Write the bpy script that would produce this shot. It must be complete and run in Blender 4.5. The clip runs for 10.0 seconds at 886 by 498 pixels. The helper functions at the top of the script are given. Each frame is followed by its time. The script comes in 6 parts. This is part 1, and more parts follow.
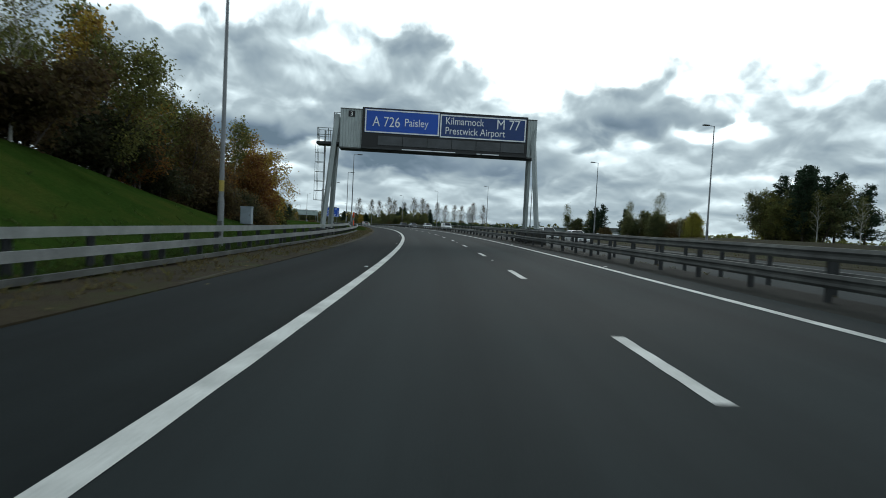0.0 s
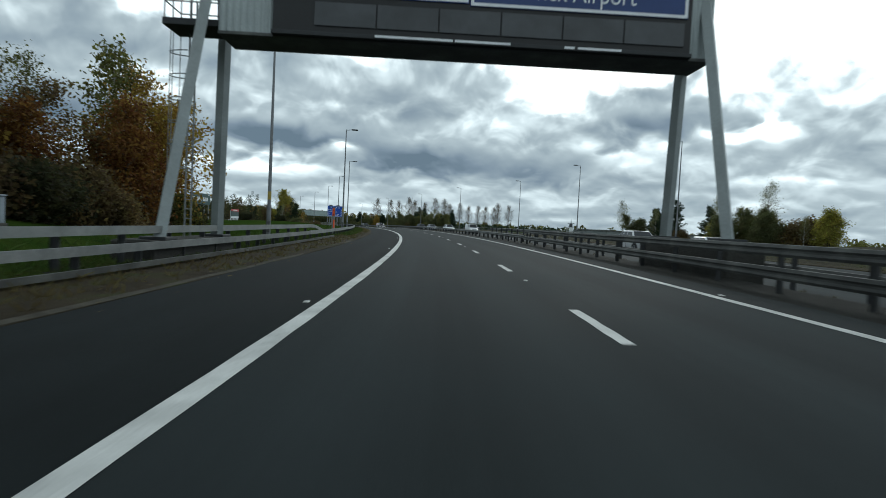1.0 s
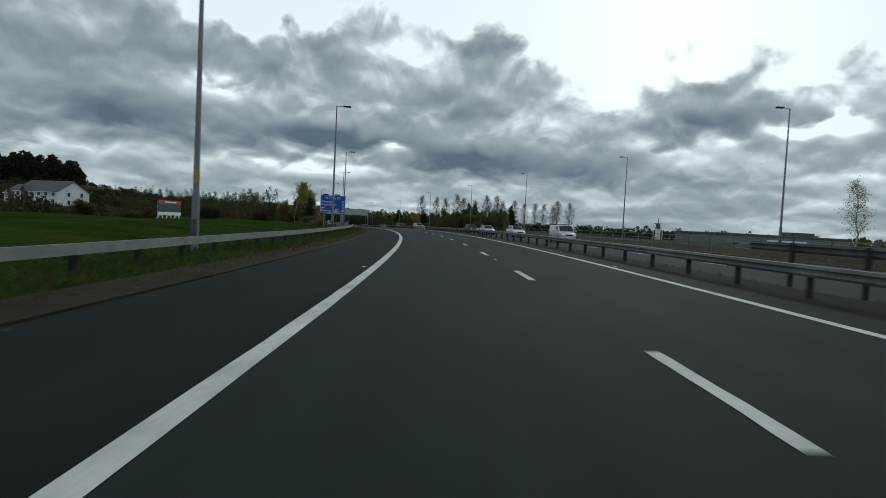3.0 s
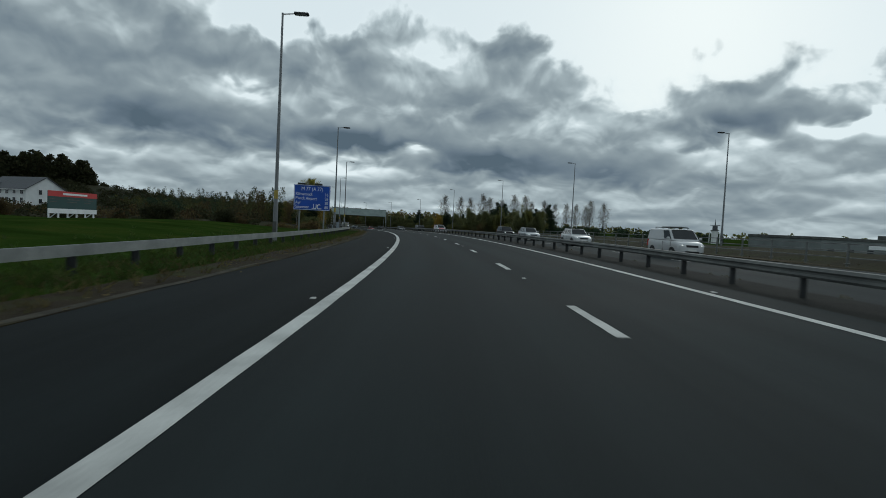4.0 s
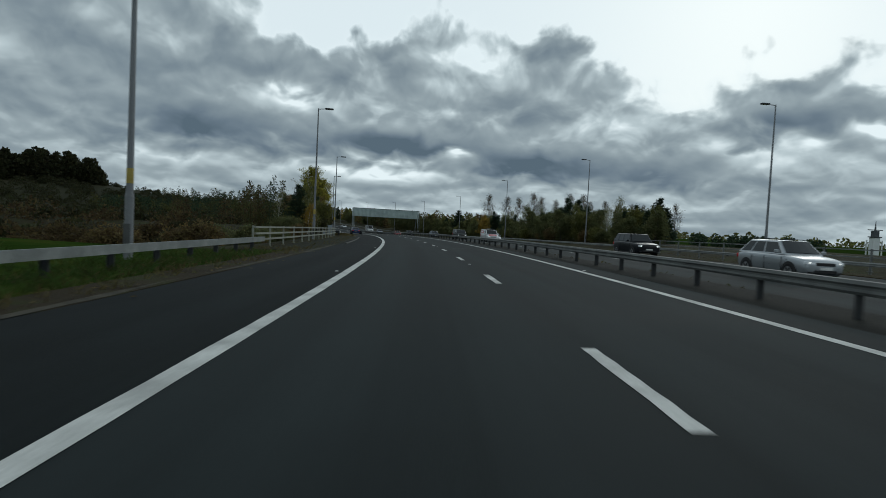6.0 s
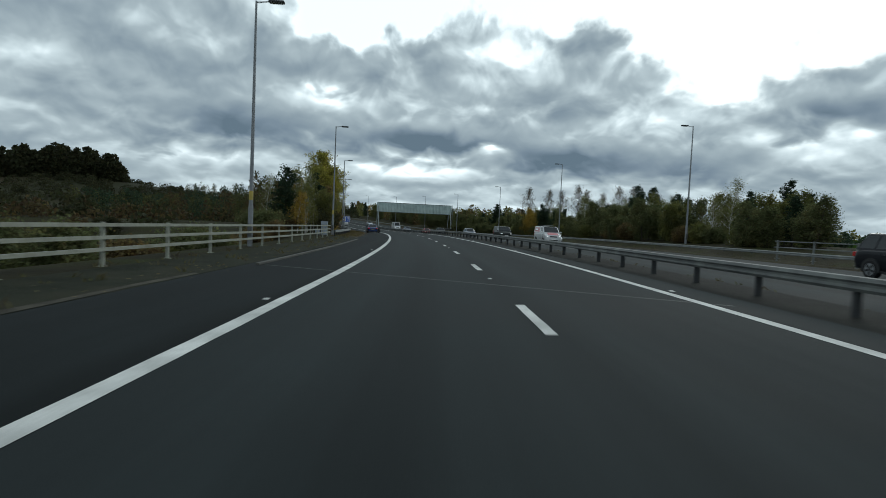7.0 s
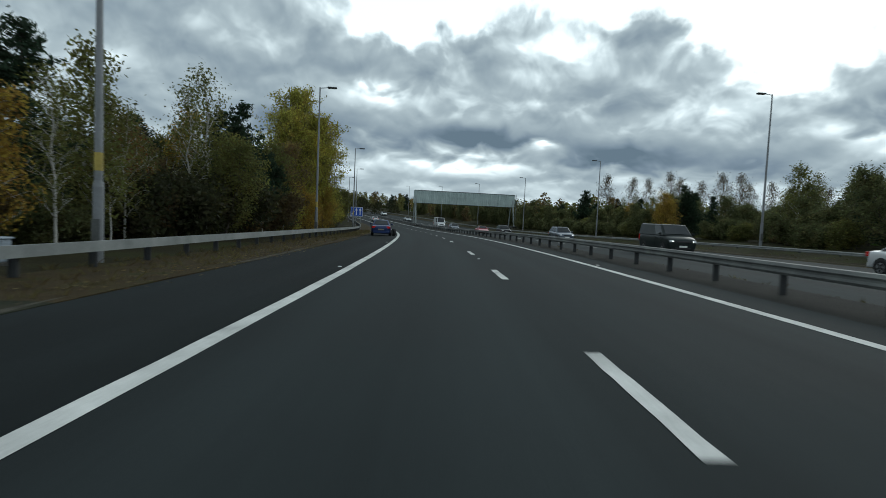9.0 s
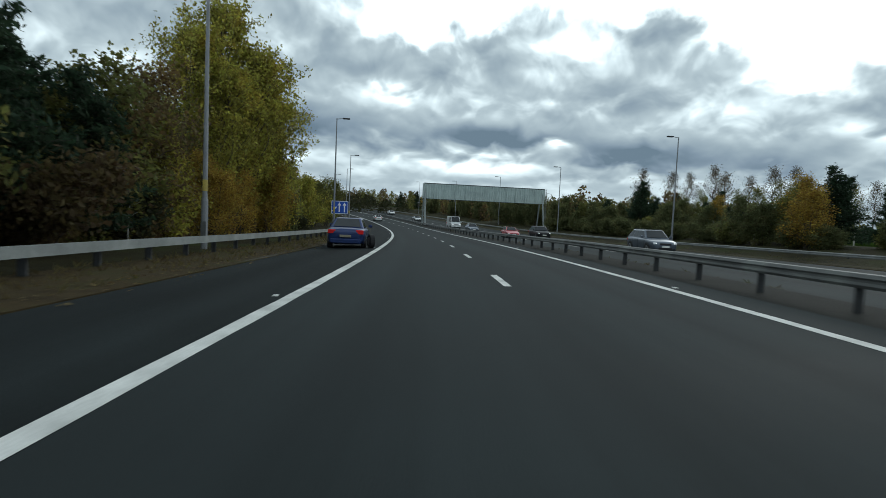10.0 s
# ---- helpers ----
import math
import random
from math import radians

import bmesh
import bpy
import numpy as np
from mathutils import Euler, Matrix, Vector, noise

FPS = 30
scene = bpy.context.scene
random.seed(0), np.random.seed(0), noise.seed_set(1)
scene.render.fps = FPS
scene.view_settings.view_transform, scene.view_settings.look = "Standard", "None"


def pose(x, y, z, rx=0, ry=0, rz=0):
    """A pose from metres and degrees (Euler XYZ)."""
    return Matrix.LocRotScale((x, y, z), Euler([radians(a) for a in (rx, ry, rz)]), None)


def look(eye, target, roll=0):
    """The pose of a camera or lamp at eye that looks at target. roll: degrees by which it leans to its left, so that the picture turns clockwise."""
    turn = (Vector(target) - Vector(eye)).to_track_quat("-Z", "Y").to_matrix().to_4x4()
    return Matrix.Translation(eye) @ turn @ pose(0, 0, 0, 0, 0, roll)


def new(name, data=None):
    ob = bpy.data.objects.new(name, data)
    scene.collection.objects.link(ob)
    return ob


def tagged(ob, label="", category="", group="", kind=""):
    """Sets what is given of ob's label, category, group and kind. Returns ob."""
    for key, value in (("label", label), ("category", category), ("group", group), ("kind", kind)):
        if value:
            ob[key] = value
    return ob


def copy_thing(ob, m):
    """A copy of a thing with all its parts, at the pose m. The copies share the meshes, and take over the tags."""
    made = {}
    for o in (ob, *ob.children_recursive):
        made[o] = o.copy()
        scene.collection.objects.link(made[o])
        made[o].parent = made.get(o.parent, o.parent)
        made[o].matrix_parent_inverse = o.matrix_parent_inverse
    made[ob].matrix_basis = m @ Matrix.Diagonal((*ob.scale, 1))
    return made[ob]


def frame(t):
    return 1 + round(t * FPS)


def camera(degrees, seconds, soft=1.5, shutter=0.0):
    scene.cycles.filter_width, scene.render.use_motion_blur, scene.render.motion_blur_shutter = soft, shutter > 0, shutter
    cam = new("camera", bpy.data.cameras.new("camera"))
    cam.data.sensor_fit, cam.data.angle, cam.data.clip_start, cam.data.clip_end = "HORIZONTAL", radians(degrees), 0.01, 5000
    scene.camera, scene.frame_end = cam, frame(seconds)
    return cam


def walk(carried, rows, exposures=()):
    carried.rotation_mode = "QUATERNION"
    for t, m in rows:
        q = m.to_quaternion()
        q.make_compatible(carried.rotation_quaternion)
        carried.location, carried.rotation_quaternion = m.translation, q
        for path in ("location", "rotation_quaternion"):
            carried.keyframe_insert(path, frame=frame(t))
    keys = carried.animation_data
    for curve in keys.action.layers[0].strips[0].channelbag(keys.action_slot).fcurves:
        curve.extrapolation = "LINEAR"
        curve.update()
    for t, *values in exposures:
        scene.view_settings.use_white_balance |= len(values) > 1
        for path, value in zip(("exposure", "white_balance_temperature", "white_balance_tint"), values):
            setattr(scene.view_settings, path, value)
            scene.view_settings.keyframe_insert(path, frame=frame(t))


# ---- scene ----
cam = camera(77.19, 10.0, soft=0.8, shutter=0.15)
walk(cam, [
    (0.0, look((1.674, -0.583, 1.254), (1.632, 19.399, 0.401), 2.87)),
    (0.3, look((1.650, 6.795, 1.256), (1.426, 26.774, 0.380), 2.87)),
    (0.5, look((1.572, 11.837, 1.260), (1.190, 31.814, 0.387), 2.87)),
    (1.0, look((1.164, 24.564, 1.275), (0.315, 44.529, 0.443), 2.87)),
    (1.5, look((0.525, 36.685, 1.299), (-0.793, 56.626, 0.502), 2.87)),
    (2.0, look((-0.353, 48.482, 1.328), (-2.138, 68.387, 0.542), 2.87)),
    (2.3, look((-1.019, 55.588, 1.346), (-3.058, 75.467, 0.529), 2.87)),
    (2.5, look((-1.526, 60.358, 1.357), (-3.720, 80.219, 0.501), 2.87)),
    (3.0, look((-2.963, 72.279, 1.384), (-5.576, 92.086, 0.470), 2.87)),
    (3.5, look((-4.648, 84.175, 1.403), (-7.699, 103.919, 0.484), 2.87)),
    (4.0, look((-6.585, 96.017, 1.415), (-10.050, 115.694, 0.517), 2.87)),
    (4.3, look((-7.870, 103.085, 1.418), (-11.553, 122.723, 0.537), 2.87)),
    (4.5, look((-8.777, 107.779, 1.418), (-12.592, 127.392, 0.548), 2.87)),
    (5.0, look((-11.225, 119.493, 1.410), (-15.368, 139.041, 0.575), 2.87)),
    (5.5, look((-13.923, 131.169, 1.393), (-18.401, 150.644, 0.584), 2.87)),
    (6.0, look((-16.850, 142.806, 1.364), (-21.728, 162.184, 0.533), 2.87)),
    (6.5, look((-19.965, 154.396, 1.306), (-25.458, 173.601, 0.327), 2.56)),
    (7.0, look((-23.467, 166.127, 1.226), (-29.514, 185.165, 0.220), 2.56)),
    (7.5, look((-27.299, 177.877, 1.120), (-33.887, 196.716, -0.175), 2.56)),
    (8.0, look((-31.564, 189.408, 0.990), (-38.459, 208.146, -0.159), 2.56)),
    (8.5, look((-35.683, 200.367, 0.861), (-43.084, 218.912, -0.275), 2.56)),
    (9.0, look((-40.465, 211.584, 0.713), (-48.199, 229.988, -0.503), 2.56)),
    (9.5, look((-45.183, 222.563, 0.566), (-53.061, 240.896, -0.792), 2.56)),
    (10.0, look((-50.027, 233.195, 0.404), (-58.191, 251.411, -0.840), 2.56)),
], exposures=[(0.0, 0.1, 6150, 4), (1.2, 0.12, 6150, 4), (2.5, -0.2, 6150, 4), (4.5, -0.56, 6150, 4), (5.5, -0.56, 6150, 4), (6.5, -0.25, 6150, 4), (7.0, -0.05, 6150, 4), (8.5, 0.02, 6150, 4), (9.5, 0.02, 6150, 4), (10.0, 0.22, 6150, 4)])

# ---- world, sun, exposure ----
world = bpy.data.worlds.new("overcast_sky")
scene.world = world
world.use_nodes = True
wt = world.node_tree
wt.nodes.clear()


def wn(kind, **props):
    n = wt.nodes.new(kind)
    for k, v in props.items():
        if k == "op":
            n.operation = v
        elif k == "ins":
            for i, x in v.items():
                n.inputs[i].default_value = x
    return n


def wl(a, b):
    wt.links.new(a, b)


def wmath(op, a, b=None):
    n = wn("ShaderNodeMath", op=op)
    for i, x in enumerate((a, b)):
        if x is None:
            continue
        if isinstance(x, (int, float)):
            n.inputs[i].default_value = x
        else:
            wl(x, n.inputs[i])
    return n.outputs[0]


def wramp(fac, stops):
    n = wn("ShaderNodeValToRGB")
    e = n.color_ramp.elements
    while len(e) < len(stops):
        e.new(0.5)
    for el, (p, c) in zip(e, stops):
        el.position, el.color = p, (*c, 1)
    wl(fac, n.inputs[0])
    return n.outputs[0]


def wmix(fac, a, b):
    n = wn("ShaderNodeMix")
    n.data_type = "RGBA"
    wl(fac, n.inputs[0])
    for sock, v in ((n.inputs[6], a), (n.inputs[7], b)):
        if isinstance(v, tuple):
            sock.default_value = (*v, 1)
        else:
            wl(v, sock)
    return n.outputs[2]


SUN_EL, SUN_AZ = radians(24), radians(14)  # azimuth clockwise from +Y
tc = wn("ShaderNodeTexCoord")
sep = wn("ShaderNodeSeparateXYZ")
wl(tc.outputs["Generated"], sep.inputs[0])
dx, dy, dz = sep.outputs
azim = wmath("MULTIPLY", wmath("ARCTAN2", dx, dy), 57.3)
elev = wmath("MULTIPLY", wmath("ARCSINE", dz), 57.3)
tall = wmath("MULTIPLY", wmath("LOGARITHM", wmath("MAXIMUM", wmath("ADD", elev, 7.0), 1.0), math.e), 2.5)


def wspan(value, lo, hi, out_lo, out_hi):
    """A soft step of value from lo to hi."""
    n = wn("ShaderNodeMapRange", ins={1: lo, 2: hi, 3: out_lo, 4: out_hi})
    n.interpolation_type = "SMOOTHSTEP"
    wl(value, n.inputs[0])
    return n.outputs[0]


def cloud(scale, detail, rough, lift=0.0, twist=0.2, seed=0.0):
    """Cloud thickness in the sky's direction, flatter towards the horizon; lift looks a little higher up."""
    v = wn("ShaderNodeCombineXYZ")
    wl(wmath("MULTIPLY", azim, 0.1), v.inputs[0])
    wl(wmath("ADD", tall, lift), v.inputs[1])
    v.inputs[2].default_value = seed
    n = wn("ShaderNodeTexNoise", ins={"Scale": scale, "Detail": detail, "Roughness": rough, "Distortion": twist})
    wl(v.outputs[0], n.inputs["Vector"])
    return n.outputs["Fac"]


def wsum(*terms):
    out = None
    for x, k in terms:
        y = wmath("MULTIPLY", x, k)
        out = y if out is None else wmath("ADD", out, y)
    return out


mass = cloud(0.95, 3.0, 0.42, 0.0, 0.2, 2.4)
mass_up = cloud(0.95, 3.0, 0.42, 0.16, 0.2, 2.4)
puff = cloud(2.7, 3.2, 0.46, 0.0, 0.35, 5.1)
puff_up = cloud(2.7, 3.2, 0.46, 0.10, 0.35, 5.1)
wisp = cloud(6.5, 4.0, 0.5, 0.0, 0.3, 8.3)
# the bank's upper edge, as degrees over the horizon, by azimuth
EDGE = [(-75, 30), (-46, 27), (-38, 22), (-31, 17), (-26, 15.5), (-21, 17), (-16.5, 19), (-9, 18.6), (-4, 18), (1, 16.4), (4, 14), (16, 13.6), (21, 14.2), (30, 13.4), (38, 12), (75, 22)]
skyline = wn("ShaderNodeValToRGB")
ramp_el = skyline.color_ramp.elements
while len(ramp_el) < len(EDGE):
    ramp_el.new(0.5)
for el, (deg, up) in zip(ramp_el, EDGE):
    el.position, el.color = (deg + 80) / 160, (up / 40,) * 3 + (1,)
skyline.color_ramp.interpolation = "EASE"
wl(wmath("DIVIDE", wmath("ADD", azim, 80.0), 160.0), skyline.inputs[0])
over = wmath("SUBTRACT", elev, wmath("MULTIPLY", skyline.outputs[0], 40.0))
over = wmath("SUBTRACT", over, wsum((wmath("SUBTRACT", mass, 0.5), 11.0), (wmath("SUBTRACT", puff, 0.5), 9.0), (wmath("SUBTRACT", wisp, 0.5), 3.2)))
above = wspan(over, -1.5, 2.4, 0.0, 1.0)
rim = wspan(over, -8.0, 0.2, 0.0, 0.085)
# broad darker and lighter rolls of the bank: azimuth, elevation, half width, half height, depth
ROLLS = [(-20, 7.9, 15, 2.2, -0.17), (-5, 6.6, 11, 2.1, -0.17), (-38, 8.2, 13, 2.6, -0.13), (-8, 11.8, 14, 3.4, -0.05), (8, 5.4, 12, 2.2, -0.07), (18, 10.6, 12, 2.6, -0.08),
         (-22, 4.9, 15, 1.7, 0.07), (-40, 4.8, 14, 2.0, 0.07), (-9, 3.4, 18, 1.5, 0.035), (26, 9.6, 5, 1.5, 0.26), (-14, 7.2, 4.5, 1.3, 0.15), (14, 8.0, 12, 1.8, 0.06), (30, 5.5, 14, 2.0, 0.04), (-29, 11.5, 7, 1.6, 0.1)]
warp_a = wmath("ADD", azim, wmath("MULTIPLY", wmath("SUBTRACT", mass, 0.5), 16.0))
warp_e = wmath("ADD", elev, wmath("MULTIPLY", wmath("SUBTRACT", puff, 0.5), 4.0))
polar = wn("ShaderNodeCombineXYZ")
wl(warp_a, polar.inputs[0])
wl(warp_e, polar.inputs[1])
rolls = None
for az, el, wide, high, depth in ROLLS:
    place = wn("ShaderNodeMapping")
    place.inputs["Location"].default_value = (-az / wide, -el / high, 0)
    place.inputs["Scale"].default_value = (1 / wide, 1 / high, 0)
    wl(polar.outputs[0], place.inputs[0])
    ball = wn("ShaderNodeTexGradient")
    ball.gradient_type = "QUADRATIC_SPHERE"
    wl(place.outputs[0], ball.inputs[0])
    y = wmath("MULTIPLY", ball.outputs["Fac"], depth * 3.3)
    rolls = y if rolls is None else wmath("ADD", rolls, y)
relief = wsum((wmath("SUBTRACT", mass_up, mass), 0.6), (wmath("SUBTRACT", puff_up, puff), 0.27))
body = wsum((wmath("SUBTRACT", mass, 0.5), -0.26), (wmath("SUBTRACT", puff, 0.5), -0.2), (wmath("SUBTRACT", wisp, 0.5), -0.035))
body = wmath("ADD", wmath("ADD", wmath("ADD", body, 0.52), relief), wmath("ADD", rolls, rim))
body = wmath("ADD", body, wspan(elev, 0.5, 4.5, 0.035, 0.0))
# above 34 degrees, out of view, the veil is dimmed to darken the ground
veil = wmath("SUBTRACT", wmath("ADD", 0.80, wmath("MULTIPLY", wmath("SUBTRACT", puff, 0.5), -0.3)), wspan(elev, 34, 55, 0.0, 0.24))
lift_ = wn("ShaderNodeMix")
wl(above, lift_.inputs[0])
wl(body, lift_.inputs[2])
wl(veil, lift_.inputs[3])
light = lift_.outputs[0]
clouds = wramp(light, [(0.18, (0.14, 0.19, 0.24)), (0.31, (0.21, 0.265, 0.325)), (0.44, (0.315, 0.375, 0.42)), (0.54, (0.435, 0.50, 0.535)), (0.64, (0.70, 0.78, 0.81)), (0.74, (1.15, 1.22, 1.24))])
sky = wn("ShaderNodeTexSky")
sky.sky_type, sky.sun_disc, sky.sun_elevation, sky.sun_rotation = "NISHITA", False, SUN_EL, SUN_AZ
blue = wn("ShaderNodeVectorMath", op="SCALE", ins={"Scale": 0.10})
wl(sky.outputs[0], blue.inputs[0])
bg = wn("ShaderNodeBackground", ins={"Strength": 1.0})
wl(wmix(wmath("MULTIPLY", above, 0.12), clouds, blue.outputs[0]), bg.inputs["Color"])
wo = wn("ShaderNodeOutputWorld")
wl(bg.outputs[0], wo.inputs["Surface"])

sun_data = bpy.data.lights.new("sun", "SUN")
sun_data.energy, sun_data.angle, sun_data.color = 0.5, radians(20), (1.0, 0.96, 0.9)
sun = new("sun", sun_data)
sun.matrix_world = look((300 * math.sin(SUN_AZ) * math.cos(SUN_EL), 300 * math.cos(SUN_AZ) * math.cos(SUN_EL), 300 * math.sin(SUN_EL)), (0, 0, 0))
scene.view_settings.exposure = 0.0

# ---- materials ----
def material(name, base, rough=0.6, metal=0.0, vary=0.25, scale=3.0, fine=40.0, bump=0.15, spec=0.4, tint=None, island=0.0, per_object=0.0, bump_dist=0.02, coat=0.0):
    """A surface with two scales of variation and fine relief; tint: a second colour that stains it."""
    m = bpy.data.materials.new(name)
    m.use_nodes = True
    nt = m.node_tree
    b = nt.nodes["Principled BSDF"]
    link = nt.links.new

    def node(kind, **ins):
        n = nt.nodes.new(kind)
        for k, v in ins.items():
            n.inputs[k].default_value = v
        return n

    co = node("ShaderNodeTexCoord")
    n1 = node("ShaderNodeTexNoise", Scale=scale, Detail=5.0, Roughness=0.6)
    n2 = node("ShaderNodeTexNoise", Scale=fine, Detail=4.0, Roughness=0.65)
    link(co.outputs["Object"], n1.inputs["Vector"])
    link(co.outputs["Object"], n2.inputs["Vector"])
    ramp = node("ShaderNodeValToRGB")
    lo = tuple(c * (1 - vary) for c in base)
    hi = tint if tint else tuple(min(1, c * (1 + vary)) for c in base)
    ramp.color_ramp.elements[0].position, ramp.color_ramp.elements[0].color = 0.33, (*lo, 1)
    ramp.color_ramp.elements[1].position, ramp.color_ramp.elements[1].color = 0.68, (*hi, 1)
    mid = ramp.color_ramp.elements.new(0.5)
    mid.color = (*base, 1)
    link(n1.outputs["Fac"], ramp.inputs[0])
    val = node("ShaderNodeMapRange", **{"To Min": 1 - vary * 0.7, "To Max": 1 + vary * 0.7, "From Min": 0.25, "From Max": 0.75})
    link(n2.outputs["Fac"], val.inputs[0])
    hsv = node("ShaderNodeHueSaturation")
    link(ramp.outputs[0], hsv.inputs["Color"])
    last = val.outputs[0]
    rnd = None
    if island:
        rnd = node("ShaderNodeNewGeometry").outputs["Random Per Island"]
        amount = island
    elif per_object:
        rnd = node("ShaderNodeObjectInfo").outputs["Random"]
        amount = per_object
    if rnd:
        mr = node("ShaderNodeMapRange", **{"To Min": 1 - amount, "To Max": 1 + amount})
        link(rnd, mr.inputs[0])
        mul = node("ShaderNodeMath")
        mul.operation = "MULTIPLY"
        link(last, mul.inputs[0])
        link(mr.outputs[0], mul.inputs[1])
        last = mul.outputs[0]
        hue = node("ShaderNodeMapRange", **{"To Min": 0.5 - amount * 0.06, "To Max": 0.5 + amount * 0.06})
        link(rnd, hue.inputs[0])
        link(hue.outputs[0], hsv.inputs["Hue"])
    link(last, hsv.inputs["Value"])
    link(hsv.outputs[0], b.inputs["Base Color"])
    rr = node("ShaderNodeMapRange", **{"To Min": max(0.02, rough - 0.12), "To Max": min(1, rough + 0.12)})
    link(n1.outputs["Fac"], rr.inputs[0])
    link(rr.outputs[0], b.inputs["Roughness"])
    b.inputs["Metallic"].default_value = metal
    b.inputs["Specular IOR Level"].default_value = spec
    b.inputs["Coat Weight"].default_value = coat
    if bump:
        bp = node("ShaderNodeBump", Strength=bump, Distance=bump_dist)
        link(n2.outputs["Fac"], bp.inputs["Height"])
        link(bp.outputs[0], b.inputs["Normal"])
    return m



def streaked(m, depth, across=1.1, along=0.02):
    """Adds wheel tracks, seams and patches that run along the road, on its own coordinates."""
    nt = m.node_tree
    b = nt.nodes["Principled BSDF"]
    src = b.inputs["Base Color"].links[0].from_socket
    uv = nt.nodes.new("ShaderNodeUVMap")
    mp = nt.nodes.new("ShaderNodeMapping")
    mp.inputs["Scale"].default_value = (across, along, 1)
    nt.links.new(uv.outputs[0], mp.inputs[0])
    n1 = nt.nodes.new("ShaderNodeTexNoise")
    n1.inputs["Scale"].default_value, n1.inputs["Detail"].default_value, n1.inputs["Roughness"].default_value = 1.0, 6.0, 0.6
    nt.links.new(mp.outputs[0], n1.inputs["Vector"])
    wave = nt.nodes.new("ShaderNodeTexWave")
    wave.bands_direction, wave.wave_profile = "X", "SIN"
    wave.inputs["Scale"].default_value, wave.inputs["Distortion"].default_value, wave.inputs["Detail"].default_value = 0.1705, 0.25, 2.0
    nt.links.new(uv.outputs[0], wave.inputs["Vector"])
    add = nt.nodes.new("ShaderNodeMath")
    add.operation = "MULTIPLY_ADD"
    add.inputs[1].default_value = 0.16
    nt.links.new(wave.outputs["Fac"], add.inputs[0])
    nt.links.new(n1.outputs["Fac"], add.inputs[2])
    mr = nt.nodes.new("ShaderNodeMapRange")
    for k, v in (("From Min", 0.32), ("From Max", 0.85), ("To Min", 1 - depth), ("To Max", 1 + depth)):
        mr.inputs[k].default_value = v
    nt.links.new(add.outputs[0], mr.inputs[0])
    h = nt.nodes.new("ShaderNodeHueSaturation")
    nt.links.new(src, h.inputs["Color"])
    nt.links.new(mr.outputs[0], h.inputs["Value"])
    nt.links.new(h.outputs[0], b.inputs["Base Color"])


ASPHALT = material("asphalt", (0.0182, 0.0232, 0.024), 0.85, vary=0.18, scale=0.22, fine=60, bump=0.5, spec=0.08, bump_dist=0.006)
ASPHALT_OLD = material("shoulder_asphalt", (0.0105, 0.0135, 0.014), 0.9, vary=0.25, scale=0.35, fine=45, bump=0.6, spec=0.07, bump_dist=0.008)
PAINT = material("road_paint", (0.46, 0.465, 0.445), 0.75, vary=0.3, scale=1.2, fine=30, bump=0.3, tint=(0.57, 0.575, 0.55), bump_dist=0.004)
PAINT_WORN = material("worn_road_paint", (0.075, 0.078, 0.076), 0.8, vary=0.4, scale=1.5, fine=25, bump=0.2, tint=(0.035, 0.037, 0.036), bump_dist=0.004)
GRASS = material("grass", (0.022, 0.043, 0.008), 1.0, vary=0.35, scale=0.25, fine=9, bump=0.6, spec=0.0, tint=(0.04, 0.05, 0.011), bump_dist=0.08)
SOIL = material("verge_soil", (0.033, 0.026, 0.015), 0.95, vary=0.4, scale=0.8, fine=14, bump=0.9, spec=0.08, tint=(0.032, 0.038, 0.012), bump_dist=0.05)
MOSSY = material("mossy_paving", (0.021, 0.024, 0.015), 0.95, vary=0.4, scale=0.9, fine=20, bump=0.8, spec=0.06, tint=(0.032, 0.03, 0.02), bump_dist=0.03)
RESERVE = material("reserve_gravel", (0.023, 0.023, 0.020), 0.95, vary=0.3, scale=0.7, fine=25, bump=0.8, spec=0.08, bump_dist=0.03)
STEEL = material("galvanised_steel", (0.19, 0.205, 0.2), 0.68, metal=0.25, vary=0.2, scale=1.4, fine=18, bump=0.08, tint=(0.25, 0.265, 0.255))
STEEL_DULL = material("weathered_shaded_steel", (0.095, 0.10, 0.097), 0.75, metal=0.25, vary=0.3, scale=1.1, fine=16, bump=0.12, tint=(0.15, 0.16, 0.15))
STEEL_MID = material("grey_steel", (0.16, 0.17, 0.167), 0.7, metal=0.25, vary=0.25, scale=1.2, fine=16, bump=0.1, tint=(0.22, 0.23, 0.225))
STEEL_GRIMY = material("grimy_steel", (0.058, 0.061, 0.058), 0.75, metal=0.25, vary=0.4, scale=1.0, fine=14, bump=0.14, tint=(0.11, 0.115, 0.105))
STEEL_DARK = material("dark_steel", (0.04, 0.043, 0.045), 0.7, metal=0.25, vary=0.25, scale=1.6, fine=20, bump=0.1)
GANTRY_GREY = material("gantry_cladding", (0.34, 0.38, 0.38), 0.55, metal=0.15, vary=0.12, scale=0.8, fine=15, bump=0.05)
GANTRY_LEG = material("gantry_steel", (0.26, 0.29, 0.29), 0.55, metal=0.25, vary=0.14, scale=0.9, fine=15, bump=0.05)
BLACK = material("black_panel", (0.012, 0.013, 0.014), 0.5, vary=0.3, scale=1, fine=20, bump=0.05)
SCREEN = material("message_screen", (0.055, 0.06, 0.065), 0.35, vary=0.25, scale=1, fine=40, bump=0.05)
BLUE = material("sign_blue", (0.012, 0.075, 0.42), 0.4, vary=0.1, scale=0.6, fine=12, bump=0.02)
NAVY = material("sign_navy", (0.014, 0.042, 0.16), 0.4, vary=0.1, scale=0.6, fine=12, bump=0.02)
